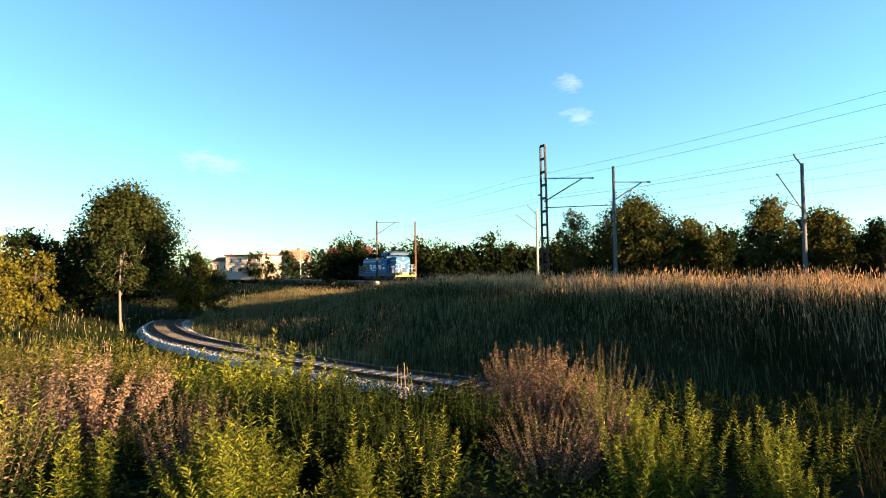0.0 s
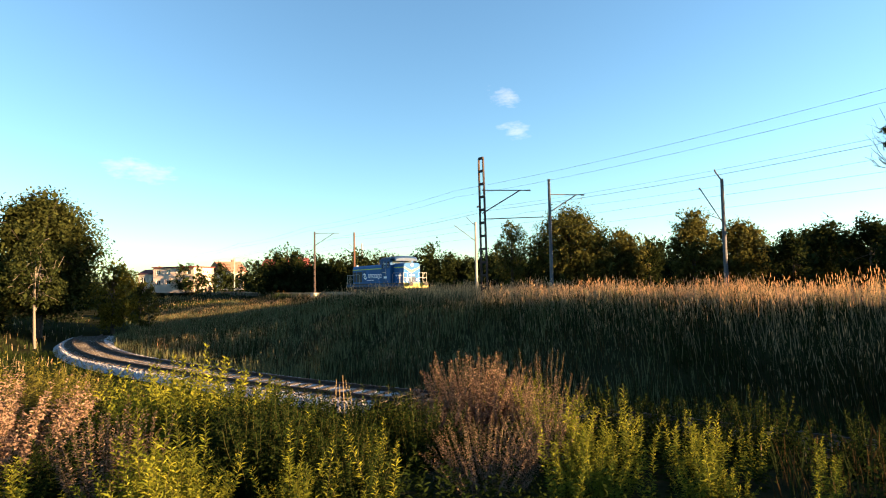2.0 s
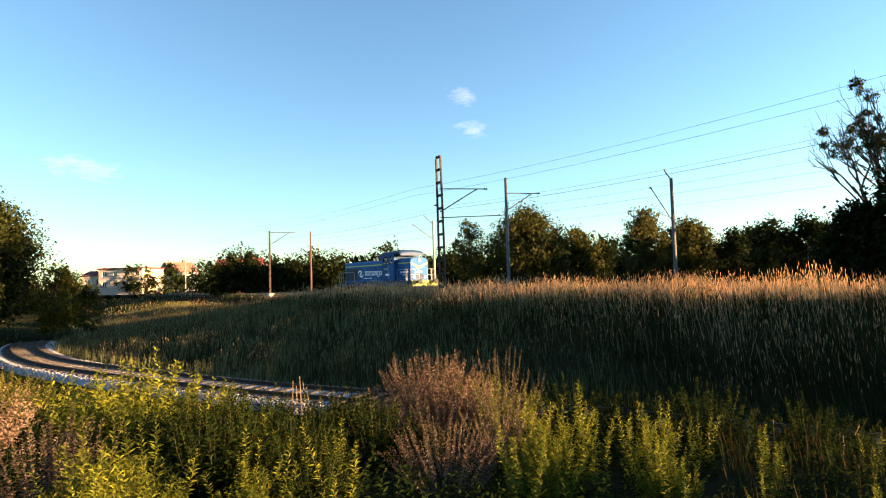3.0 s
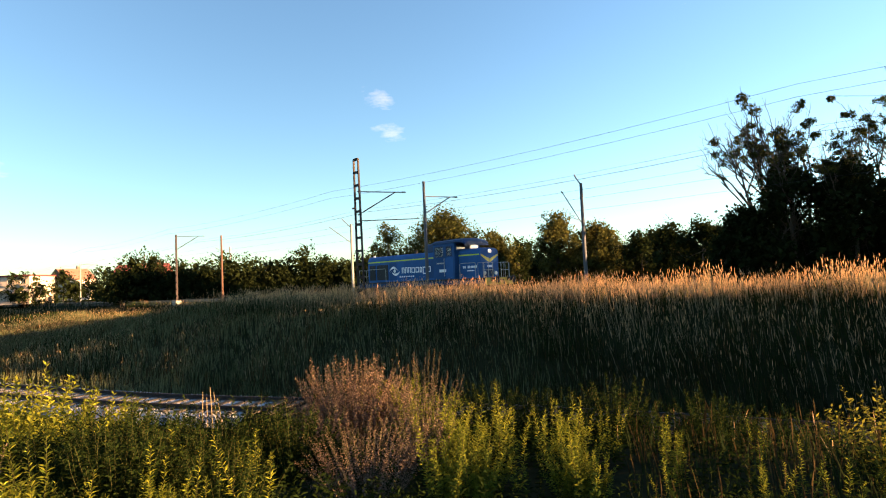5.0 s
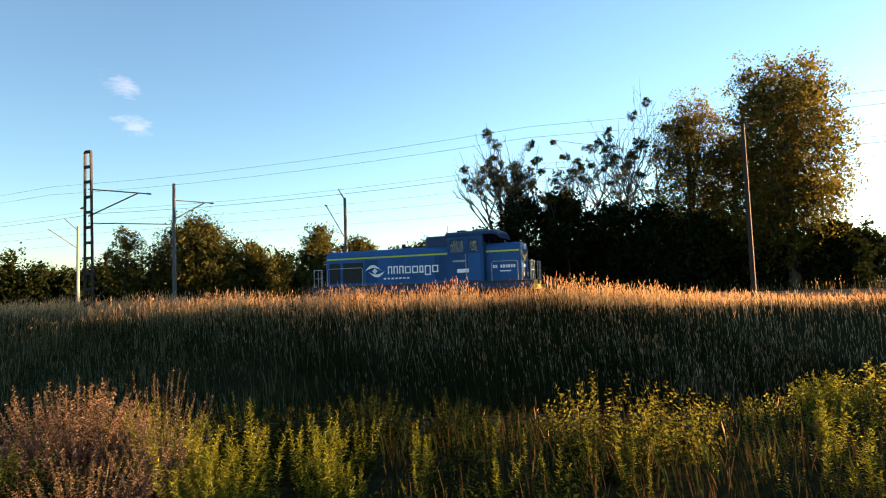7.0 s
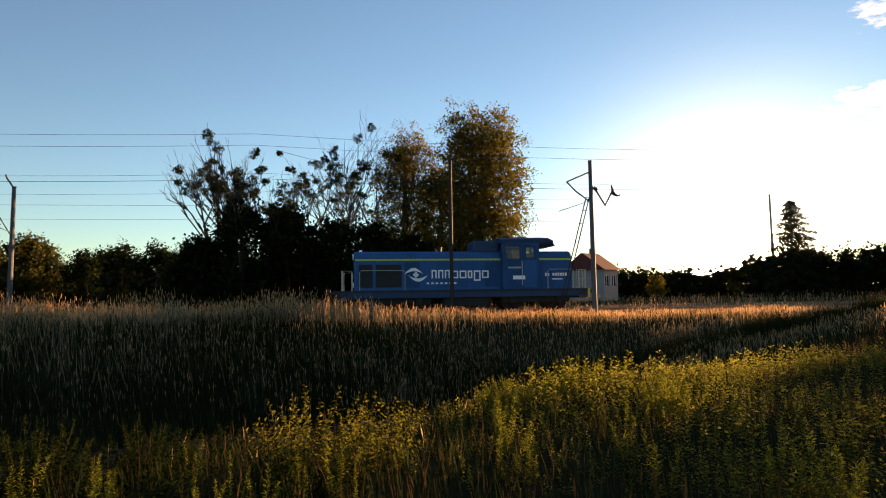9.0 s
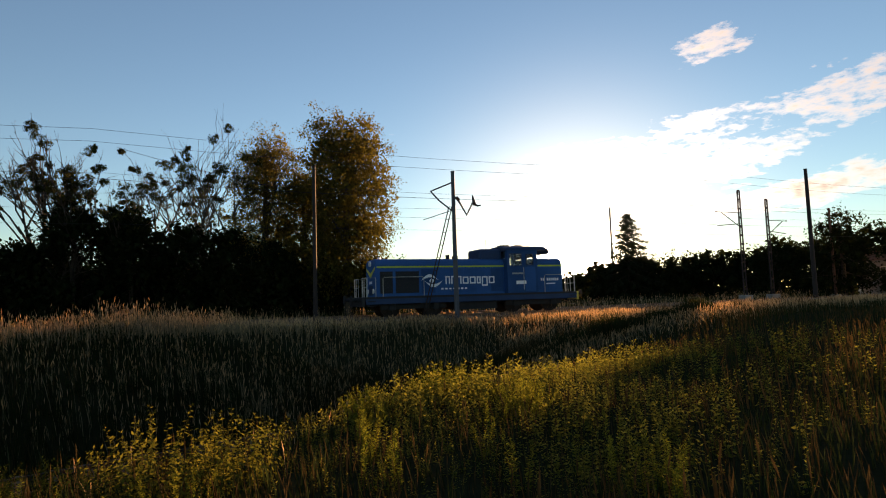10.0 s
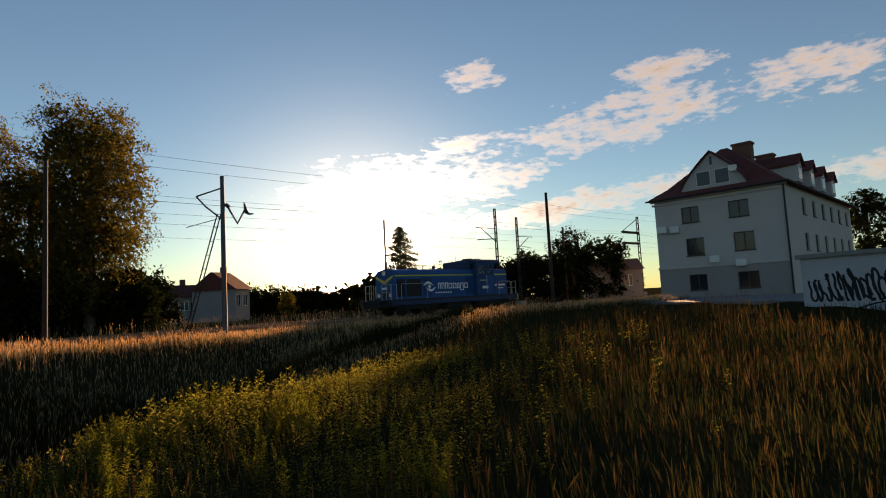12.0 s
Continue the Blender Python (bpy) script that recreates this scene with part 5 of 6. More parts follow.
def apartment_house():
    """Three-storey house with a red hipped roof, a gable dormer on the end and a row of dormers on the long side."""
    corner = Vector((35.3, -36.8, -0.1))
    yaw = 30.5
    # local: origin at the corner, +x along the end wall, the long side runs along -y
    root = thing("apartment_house", Matrix.Translation(corner) @ Matrix.Rotation(radians(yaw), 4, "Z"), "pale three-storey apartment house with dark red hipped roof", "house")
    WD, LN, EV = 10.2, 26.0, 8.9
    # the end wall faces the eye: its outside looks to local +y
    holes = [(2.3, 3.85, 3.9, 5.4), (6.2, 7.7, 3.8, 5.3), (2.5, 4.05, 6.65, 8.0), (6.4, 7.9, 6.65, 8.0), (2.2, 3.8, 0.85, 2.2), (6.2, 7.7, 0.85, 2.2)]
    end = part("end_wall", wall_grid(0, WD, 0, EV, 0.35, [(WD - b, WD - a, c, d) for a, b, c, d in holes]), M["render"], root)
    end.matrix_local = Matrix.Translation((WD, 0, 0)) @ Matrix.Rotation(math.pi, 4, "Z")
    for a, b, c, d in holes:
        window(end, WD - b, WD - a, c, d, M["frame_b"], leaves=2)
    # the plinth storey in grey, as a thin render coat with the same openings
    pl = part("plinth", wall_grid(-0.02, WD + 0.02, 0, 2.75, 0.03, [(WD - b, WD - a, c, d) for a, b, c, d in holes if c < 2]), M["render_grey"], root)
    pl.matrix_local = Matrix.Translation((WD, 0.034, 0)) @ Matrix.Rotation(math.pi, 4, "Z")
    part("string_course", Mesh().box(-0.06, 0.0, 2.76, WD + 0.06, 0.1, 2.95), M["render"], root)
    part("cornice", Mesh().box(-0.2, -0.1, EV - 0.45, WD + 0.2, 0.12, EV - 0.28), M["render"], root)
    part("cornice", Mesh().box(-0.3, -0.1, EV - 0.16, WD + 0.3, 0.22, EV), M["render"], root)
    # long side: outside looks to local -x
    lh = []
    for k in range(6):
        y = 1.6 + k * 3.6
        lh += [(y, y + 1.25, 6.75, 8.2), (y, y + 1.25, 3.7, 5.2), (y, y + 1.25, 0.9, 2.2)]
    side = part("side_wall", wall_grid(0, LN, 0, EV, 0.35, [(LN - b, LN - a, c, d) for a, b, c, d in lh]), M["render"], root)
    side.matrix_local = Matrix.Translation((0, -LN - 0.352, 0)) @ Matrix.Rotation(math.pi / 2, 4, "Z") @ Matrix.Rotation(math.pi, 4, "Z") @ Matrix.Translation((-LN, 0, 0))
    for a, b, c, d in lh:
        window(side, LN - b, LN - a, c, d, M["frame_b"], leaves=2)
    part("far_side_wall", Mesh().box(WD - 0.35, -LN - 0.35, 0, WD, -0.354, EV), M["render"], root)
    part("far_end_wall", Mesh().box(0.352, -LN - 0.35, 0, WD - 0.354, -LN, EV), M["render"], root)
    part("downpipe", Mesh().tube([(-0.1, 0.12, EV - 0.2), (-0.1, 0.12, 0)], 0.07, 8), M["gutter"], root)
    # roof: hipped, with a bell-cast foot
    e, h1, h2 = 0.55, 1.0, 4.3
    rf = Mesh()
    y1, y0 = e, -LN - 0.35 - e
    rf.loft([[(-e, y0, EV), (WD + e, y0, EV), (WD + e, y1, EV), (-e, y1, EV)],
             [(0.9, y0 + 1.4, EV + h1), (WD - 0.9, y0 + 1.4, EV + h1), (WD - 0.9, y1 - 1.4, EV + h1), (0.9, y1 - 1.4, EV + h1)],
             [(WD / 2 - 0.3, y0 + 5.0, EV + h2), (WD / 2 + 0.3, y0 + 5.0, EV + h2), (WD / 2 + 0.3, y1 - 4.2, EV + h2), (WD / 2 - 0.3, y1 - 4.2, EV + h2)]])
    part("roof", rf, M["roof_red"], root, "dark red hipped tile roof")
    part("gutter", Mesh().tube([(-e, y1, EV), (WD + e, y1, EV)], 0.08, 6), M["gutter"], root)
    part("gutter", Mesh().tube([(-e, y0, EV), (-e, y1, EV)], 0.08, 6), M["gutter"], root)
    # curved gable on the end wall
    cx, out = WD * 0.5, []
    for q in np.linspace(-1, 1, 17):
        out.append((cx + q * 2.7, EV + 0.45 + 3.0 * (1 - abs(q)) ** 0.75))
    poly = [(x, z) for x, z in out]
    gb = Mesh().loft([[(x, -0.12, z) for x, z in poly], [(x, -0.42, z) for x, z in poly]])
    gable = part("gable", gb, M["render"], root, "pale curved gable with two windows")
    cover = Mesh()
    for i in range(len(poly) - 1):
        (xa, za), (xb, zb) = poly[i], poly[i + 1]
        cover.loft([[(xa, 0.12, za), (xa, 0.12, za + 0.16), (xa, -4.2, za + 0.16), (xa, -4.2, za)], [(xb, 0.12, zb), (xb, 0.12, zb + 0.16), (xb, -4.2, zb + 0.16), (xb, -4.2, zb)]])
    part("gable_roof", cover, M["roof_red"], root)
    for x in (cx - 1.3, cx + 0.2):
        part("gable_window", Mesh().box(x, -0.125, EV + 0.75, x + 1.05, -0.10, EV + 1.9), M["pane"], gable)
        part("window_frame", Mesh().box(x - 0.06, -0.122, EV + 0.69, x + 1.11, -0.113, EV + 1.96), M["frame_w"], gable)
    part("slit_window", Mesh().box(cx - 0.1, -0.125, EV + 2.4, cx + 0.1, -0.1, EV + 3.1), M["pane"], gable)
    part("air_conditioner", Mesh().box(cx - 2.0, -0.1, EV + 1.5, cx - 1.4, 0.2, EV + 2.0, 0.03), M["frame_w"], root)
    for x, z in ((8.1, 5.9), (9.2, 6.0), (3.0, 2.65), (5.0, 3.1)):
        part("air_conditioner", Mesh().box(x, 0.10, z, x + 0.75, 0.42, z + 0.55, 0.03), M["frame_w"], root)
    for x, y, h in ((WD * 0.42, -6.2, 0.5), (WD * 0.42, -13.0, 0.4)):
        ch = Mesh().box(x - 0.75, y - 0.5, EV + 3.0, x + 0.75, y + 0.5, EV + h2 + h)
        ch.box(x - 0.85, y - 0.6, EV + h2 + h, x + 0.85, y + 0.6, EV + h2 + h + 0.18)
        part("chimney", ch, M["brick"], root)
    for k in range(4):
        y = -6.5 - k * 4.4
        d = Mesh().loft([[(0.1, y - 0.9, EV + 0.7), (0.1, y + 0.9, EV + 0.7), (0.1, y + 0.9, EV + 2.2), (0.1, y, EV + 3.0), (0.1, y - 0.9, EV + 2.2)],
                         [(3.8, y - 0.9, EV + 0.7), (3.8, y + 0.9, EV + 0.7), (3.8, y + 0.9, EV + 2.2), (3.8, y, EV + 3.0), (3.8, y - 0.9, EV + 2.2)]])
        dm = part("dormer", d, M["render"], root)
        dr = Mesh()
        for s in (-1, 1):
            dr.loft([[(x, y, EV + 3.05), (x, y + s * 1.1, EV + 2.1), (x, y + s * 1.1, EV + 2.22), (x, y, EV + 3.2)] for x in (-0.15, 3.9)])
        part("dormer_roof", dr, M["roof_red"], dm)
        part("dormer_window", Mesh().box(0.07, y - 0.55, EV + 0.95, 0.095, y + 0.55, EV + 2.05), M["pane"], dm)


def plain_house(az, d, w, dep, eave, ridge, wall, roof, label, turn=0.0, rows=1, cols=3, z=None, flat=False):
    """A small far house: walls with real window openings, pitched or flat roof."""
    p = spot(az, d)
    if z is not None:
        p.z = z
    root = thing("house", Matrix.Translation(p) @ Matrix.Rotation(radians(az + turn), 4, "Z"), label, "house", "far houses")
    holes, step = [], eave / rows
    for r in range(rows):
        for c in range(cols):
            x = -w / 2 + w * (c + 0.5) / cols
            holes.append((x - 0.5, x + 0.5, r * step + step * 0.35, r * step + step * 0.8))
    fw = part("front_wall", wall_grid(-w / 2, w / 2, -1, eave, 0.3, holes), wall, root)
    fw.matrix_local = Matrix.Translation((0, -dep / 2, 0))
    for a, b, c, e in holes:
        window(fw, a, b, c, e, M["frame_w"], leaves=2)
    part("side_wall", Mesh().box(-w / 2, -dep / 2 + 0.302, -1, -w / 2 + 0.3, dep / 2, eave), wall, root)
    part("side_wall", Mesh().box(w / 2 - 0.3, -dep / 2 + 0.302, -1, w / 2, dep / 2, eave), wall, root)
    part("back_wall", Mesh().box(-w / 2 + 0.302, dep / 2 - 0.3, -1, w / 2 - 0.302, dep / 2, eave), wall, root)
    rf = Mesh()
    if flat:
        rf.box(-w / 2 - 0.3, -dep / 2 - 0.3, eave, w / 2 + 0.3, dep / 2 + 0.3, ridge)
    else:
        rf.loft([[(x, -dep / 2 - 0.4, eave), (x, dep / 2 + 0.4, eave), (x, 0.15, ridge), (x, -0.15, ridge)] for x in (-w / 2 - 0.3, w / 2 + 0.3)])
    part("roof", rf, roof, root)
    if not flat:
        part("chimney", Mesh().box(w * 0.2 - 0.3, -0.3, ridge - 1.0, w * 0.2 + 0.3, 0.3, ridge + 0.7), M["brick"], root)
    return root


def houses():
    apartment_house()
    plain_house(18.7, 150, 10.5, 8, 4.7, 5.0, M["render_pink"], M["roof_red"], "sunlit cream flat-roofed house beyond the line", -35, 2, 4, z=1.2, flat=True)
    plain_house(21.0, 154, 5.0, 6, 3.4, 4.6, M["render_pink"], M["roof_red"], "small reddish outbuilding beside the cream house", -35, 1, 2, z=1.2)
    plain_house(15.0, 178, 7.5, 8, 4.2, 7.2, M["render_pink"], M["roof_brown"], "cream house with a steep brown roof", 30, 2, 2, z=1.4)
    plain_house(10.2, 160, 8.0, 8, 3.8, 6.6, M["render_pink"], M["roof_red"], "small house with a red roof among trees", -20, 1, 2, z=2.0)
    plain_house(7.6, 118, 5.2, 5, 2.7, 3.0, M["render_grey"], M["roof_grey"], "low grey railway hut beside the line", -30, 1, 1, z=0.2, flat=True)
    plain_house(9.0, 150, 7.0, 7, 3.6, 6.2, M["render_pink"], M["roof_red"], "house with a red roof among trees", 15, 1, 2, z=2.2)
    # under the sunset; the first two houses' backlit shade is put into grey walls
    plain_house(-83.6, 76, 3.0, 6, 3.2, 5.4, M["render_grey"], M["roof_red"], "small pale gabled house behind the mast", 55, 1, 2, z=0.5)
    plain_house(-79.7, 80, 4.6, 6, 2.6, 4.2, M["render_grey"], M["roof_red"], "long low pale house behind the poplars", 10, 1, 4, z=0.5)
    plain_house(-121.2, 84, 7.0, 7, 3.4, 5.0, M["render_grey"], M["roof_brown"], "small grey house beside the apartment house", 10, 1, 2, z=0.4)


def graffiti_wall():
    a, b = spot(-136.9, 27.0), spot(-156, 24.0)
    d = b - a
    d.z = 0
    yaw = math.atan2(d.y, d.x)
    L = d.length
    root = thing("garage_wall", Matrix.Translation((a.x, a.y, -0.45)) @ Matrix.Rotation(yaw, 4, "Z"), "white painted concrete garage wall with black sprayed scrawl", "wall")
    part("wall", Mesh().box(0, 0, 0, L, 2.6, 2.45), M["wall_w"], root)
    part("coping", Mesh().box(-0.12, -0.12, 2.454, L + 0.12, 2.72, 2.62), M["concrete"], root)
    # loose scrawl of curved strokes
    rs = random.Random(4)
    x = 0.25
    while x < L - 0.6:
        w, h = rs.uniform(0.25, 0.45), rs.uniform(0.8, 1.25)
        pts = []
        for i in range(10):
            t = i / 9
            pts.append((x + w * (0.5 + 0.5 * math.sin(t * rs.uniform(4, 6) + x)), -0.004, 0.75 + h * (0.5 + 0.5 * math.cos(t * 5.5 + x * 2))))
        m = Mesh()
        for i in range(len(pts) - 1):
            m.tube([pts[i], pts[i + 1]], 0.05, 5)
        s = part("sprayed_stroke", m, M["spray"], root)
        s.scale = (1, 0.08, 1)
        x += w * 0.62
    m = Mesh()
    for i in range(14):
        t0, t1 = i / 14, (i + 1) / 14
        m.tube([(0.6 + 3.4 * t0, -0.004, 0.55 - 0.16 * math.sin(t0 * 7)), (0.6 + 3.4 * t1, -0.004, 0.55 - 0.16 * math.sin(t1 * 7))], 0.03, 5)
    s = part("sprayed_stroke", m, M["spray"], root)
    s.scale = (1, 0.08, 1)
    # flags or posts seen over the wall
    for k in range(6):
        az = -143.6 - k * 0.5
        p = spot(az, 70)
        thing("banner_pole", Matrix.Translation(p), "slim dark banner pole beyond the garage", "pole", "banner poles",
              mesh=Mesh().tube([(0, 0, 0), (0, 0, 5.8 + 0.5 * math.sin(k * 2))], 0.09, 6), mats=(M["gutter"],))


def yard():
    """Paved strip before the apartment house."""
    pts = [spot(-119, 47), spot(-139, 30), spot(-160, 28), spot(-150, 42), spot(-138, 47.5), spot(-124, 55)]
    z = 0.22
    m = Mesh()
    m.loft([[(p.x, p.y, -0.8) for p in pts], [(p.x, p.y, z) for p in pts]])
    thing("pavement", Matrix.Identity(4), "worn grey asphalt yard before the apartment house", "pavement", kind="structure", mesh=m, mats=(M["asphalt"],))


houses()
graffiti_wall()
yard()

# ---- grass and weeds ----


def grass_field(name, x, y, h, width, label, seeds=0.0, straw=0.3, lean=0.25, wind=0.6, mats=("grass", "straw", "seed")):
    """Tufts of blades as one object; some carry seed heads."""
    n = len(x)
    z = land(x, y) - 0.03
    pos = np.stack([x, y, z], -1)
    hh = h * rng.uniform(0.55, 1.15, n)
    yaw = np.where(rng.random(n) < wind, rng.normal(-0.4, 0.7, n), rng.uniform(0, 6.28, n))
    tip = np.abs(rng.normal(0, lean, n))
    dry = rng.random(n) < np.asarray(straw)
    pieces = []
    for mask, mi in ((~dry, 0), (dry, 1)):
        if mask.sum():
            sc = np.stack([np.full(mask.sum(), width) * rng.uniform(0.7, 1.4, mask.sum()), hh[mask] * 0.6, hh[mask]], -1)
            v, f = spread(BLADE_V, BLADE_F, pos[mask], yaw[mask] + 1.57, sc, tip[mask] * 0.4)
            pieces.append((v, f, mi))
    if np.max(seeds) > 0:
        k = np.nonzero(rng.random(n) < seeds)[0]
        top = pos[k] + np.stack([np.cos(yaw[k] + 3.14) * hh[k] * 0.06, np.sin(yaw[k] + 3.14) * hh[k] * 0.06, hh[k] * 1.0], -1)
        stalk_h = hh[k] * rng.uniform(1.0, 1.25, len(k))
        sc = np.stack([np.full(len(k), width * 0.45), stalk_h * 0.15, stalk_h], -1)
        v, f = spread(BLADE_V, BLADE_F, pos[k], yaw[k] + 1.57, sc, tip[k] * 0.2)
        pieces.append((v, f, 1))
        ends = v.reshape(len(k), 5, 3)[:, 4]
        sc = np.stack([rng.uniform(0.013, 0.024, len(k)), rng.uniform(0.014, 0.026, len(k)), rng.uniform(0.15, 0.28, len(k))], -1)
        v, f = spread(HEAD_V, HEAD_F, ends, yaw[k] + 1.57, sc, rng.normal(0, 0.25, len(k)))
        pieces.append((v, f, 2))
    v, f, mi = join(pieces)
    return tagged(new(name, array_mesh(name, v, f, [M[m] for m in mats], mi)), label, "grass", kind="stuff")


def along(n, a0, a1, n0, n1, power=1.0):
    a = rng.uniform(a0, a1, n)
    q = rng.random(n) ** power
    nn = n0(a) + (n1 - n0(a)) * q if callable(n0) else n0 + (n1 - n0) * q
    return a * UX + nn * NX, a * UY + nn * NY, a, nn


def grasses():
    # tall seeding grass along the crest, giving way to green towards the far end
    x, y, a, nn = along(56000, -75, 42, 17.4, 28.3)
    k = rng.random(len(a)) < 0.10 + 0.90 * smooth01(-47, -30, a)
    x, y, a, nn = x[k], y[k], a[k], nn[k]
    clump = 0.75 + 0.3 * np.sin(a * 0.9 + 2 * np.sin(nn)) * np.sin(nn * 1.7 + a * 0.31)
    hh = clump * (0.98 - 0.25 * smooth01(26, 28.5, nn)) * (1 + 0.28 * smooth01(21.5, 18.5, nn)) * (1 - 0.55 * smooth01(-3, 8, a)) * (1 - 0.4 * smooth01(-40, -60, a))
    grass_field("crest_grass", x, y, hh, 0.018, "tall tan seeding grass along the embankment's crest", 0.15 + 0.80 * smooth01(17.6, 20.6, nn), 0.08 + 0.76 * smooth01(17.6, 20.8, nn), 0.45, 0.85)
    x, y, a, nn = along(16000, -85, -30, 17.0, 28.3)
    grass_field("crest_green", x, y, 0.6 + 0.2 * np.sin(a * 0.6) * np.sin(nn), 0.03, "dull green grass at the embankment's far end", 0.0, 0.06, 0.35, 0.7, ("grass", "field", "field"))
    # slope: rank where the siding ends, shade put into dark grass; paler towards bend
    x, y, a, nn = along(78000, -85, 25, lambda q: low_line(q) + 1.5, 21.5)
    h = 0.62 + 0.28 * np.sin(a * 0.7 + 1.5 * np.sin(nn * 0.6)) * np.sin(nn * 0.9 + a * 0.3) + 0.14 * np.sin(a * 2.3 + nn)
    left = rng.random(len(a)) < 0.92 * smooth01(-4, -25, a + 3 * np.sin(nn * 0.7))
    grass_field("slope_grass", x[~left], y[~left], h[~left], 0.020, "long green grass on the embankment's slope, its shade put into a dark colour", 0.04, 0.10, 0.4, 0.7, ("grass", "field", "field"))
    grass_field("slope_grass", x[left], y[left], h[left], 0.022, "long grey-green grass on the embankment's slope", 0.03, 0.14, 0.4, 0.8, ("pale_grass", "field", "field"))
    x, y, a, nn = along(15000, -75, 14, lambda q: low_line(q) + 3.0, 21.5)
    k = np.sin(a * 0.8 + 2 * np.sin(nn * 0.5)) > -0.3 + 1.0 * smooth01(-20, 2, a) + 0.7 * smooth01(18, 15, nn) * smooth01(-22, -12, a)
    grass_field("slope_stalks", x[k], y[k], 0.95, 0.012, "pale leaning grass stalks on the embankment's slope", 0.6, 1.0, 0.9, 0.95, ("grass", "field", "straw"))
    # between and behind the tracks
    x, y, a, nn = along(9000, -80, 60, 38.2, 46)
    grass_field("verge_grass", x, y, 0.8, 0.04, "rank grass behind the main line", 0.3, 0.35)
    x, y, a, nn = along(5000, -60, 60, 32.6, 33.8)
    grass_field("verge_grass", x, y, 0.4, 0.03, "low weeds between the two main tracks", 0.3, 0.4)
    x, y, a, nn = along(9000, -150, -58, 12, 29)
    grass_field("verge_grass", x, y, 0.6, 0.06, "green grass at the far end of the embankment", 0.1, 0.1)
    # open field on the right
    r = 9 + 42 * rng.random(34000) ** 0.75
    t = np.radians(rng.uniform(64, 150, 34000))
    x, y = r * np.sin(t), r * np.cos(t)
    nn = x * NX + y * NY
    k = (nn < 27.6) & ~((x > 16) & (y < -17)) & ~((r < 14) & (t < radians(108)))
    grass_field("field_grass", x[k], y[k], 0.48 + 0.18 * np.sin(x[k] * 0.6) * np.sin(y[k] * 0.5), 0.018, "rough reddish-brown meadow grass with seed heads, shade put into its dark colour", 0.3, 0.4, 0.3, 0.6, ("grass", "field", "field"))
    r = 2.4 + 13 * rng.random(18000) ** 0.8
    t = np.radians(rng.uniform(35, 152, 18000))
    x, y = r * np.sin(t), r * np.cos(t)
    # darker copy of the field's grass, shade put into the colour
    grass_field("near_meadow_grass", x, y, 0.34, 0.014, "low meadow grass close to the standpoint, shade put into its dark colour", 0.06, 0.4, 0.4, 0.5, ("grass", "shade_toned_grass", "shade_toned_grass"))
    # behind and beside the standpoint, and the near slope
    r = 6.0 + 22 * rng.random(26000) ** 0.8
    t = np.radians(rng.uniform(-62, 72, 26000))
    x, y = r * np.sin(t), r * np.cos(t)
    a, nn = x * UX + y * UY, x * NX + y * NY
    k = ((nn < low_line(a) - 1.9) & (r > 7)) | ((a > -13) & (nn < low_line(a) + 2.6) & (np.abs(nn - low_line(a)) > 0.75))
    grass_field("near_grass", x[k], y[k], 0.28, 0.016, "grass below the weeds on the near bank, shade put into its dark colour", 0.02, 0.08, 0.35)
    r = 32 + 60 * rng.random(14000)
    t = np.radians(rng.uniform(-60, -12, 14000))
    x, y = r * np.sin(t), r * np.cos(t)
    a, nn = x * UX + y * UY, x * NX + y * NY
    k = np.abs(nn - low_line(a)) > 2.4
    grass_field("far_grass", x[k], y[k], 0.6, 0.04, "rough grass beside the siding's bend", 0.04, 0.08)


def leafy_stem(h, leaves, length, width, droop=0.5, bare=0.12, taper=0.55, sway=0.11, plume=0):
    """One upright stem with leaves all round it; returns arrays (stem verts/faces, leaf verts/faces)."""
    k = 6
    zz = np.linspace(0, h, k)
    bx = sway * h * np.sin(np.linspace(0, 1.6, k)) * rng.normal(0, 1)
    by = sway * h * np.sin(np.linspace(0, 1.6, k)) * rng.normal(0, 1)
    r = np.linspace(0.0036, 0.0012, k) * (1 + 0.3 * h)
    sv = np.concatenate([np.stack([bx + r * math.cos(t), by + r * math.sin(t), zz], -1) for t in (0, 2.09, 4.19)])
    sf = []
    for s in range(3):
        for i in range(k - 1):
            a, b = s * k + i, ((s + 1) % 3) * k + i
            sf.append((a, b, b + 1, a + 1))
    q = bare + (1 - bare) * (np.arange(leaves) + rng.random(leaves)) / leaves
    p = np.stack([np.interp(q, zz / h, bx), np.interp(q, zz / h, by), q * h], -1)
    sz = (1 - taper * q) * rng.uniform(0.7, 1.2, leaves)
    lv, lf = spread(LEAF_V, LEAF_F, p, np.arange(leaves) * 2.4 + rng.normal(0, 0.3, leaves), np.stack([length * sz, width * sz, length * sz], -1), droop * rng.uniform(0.0, 1.6, leaves) - 0.35 - 0.65 * q, rng.uniform(-1.2, 1.2, leaves))
    return sv, np.array(sf), lv, lf


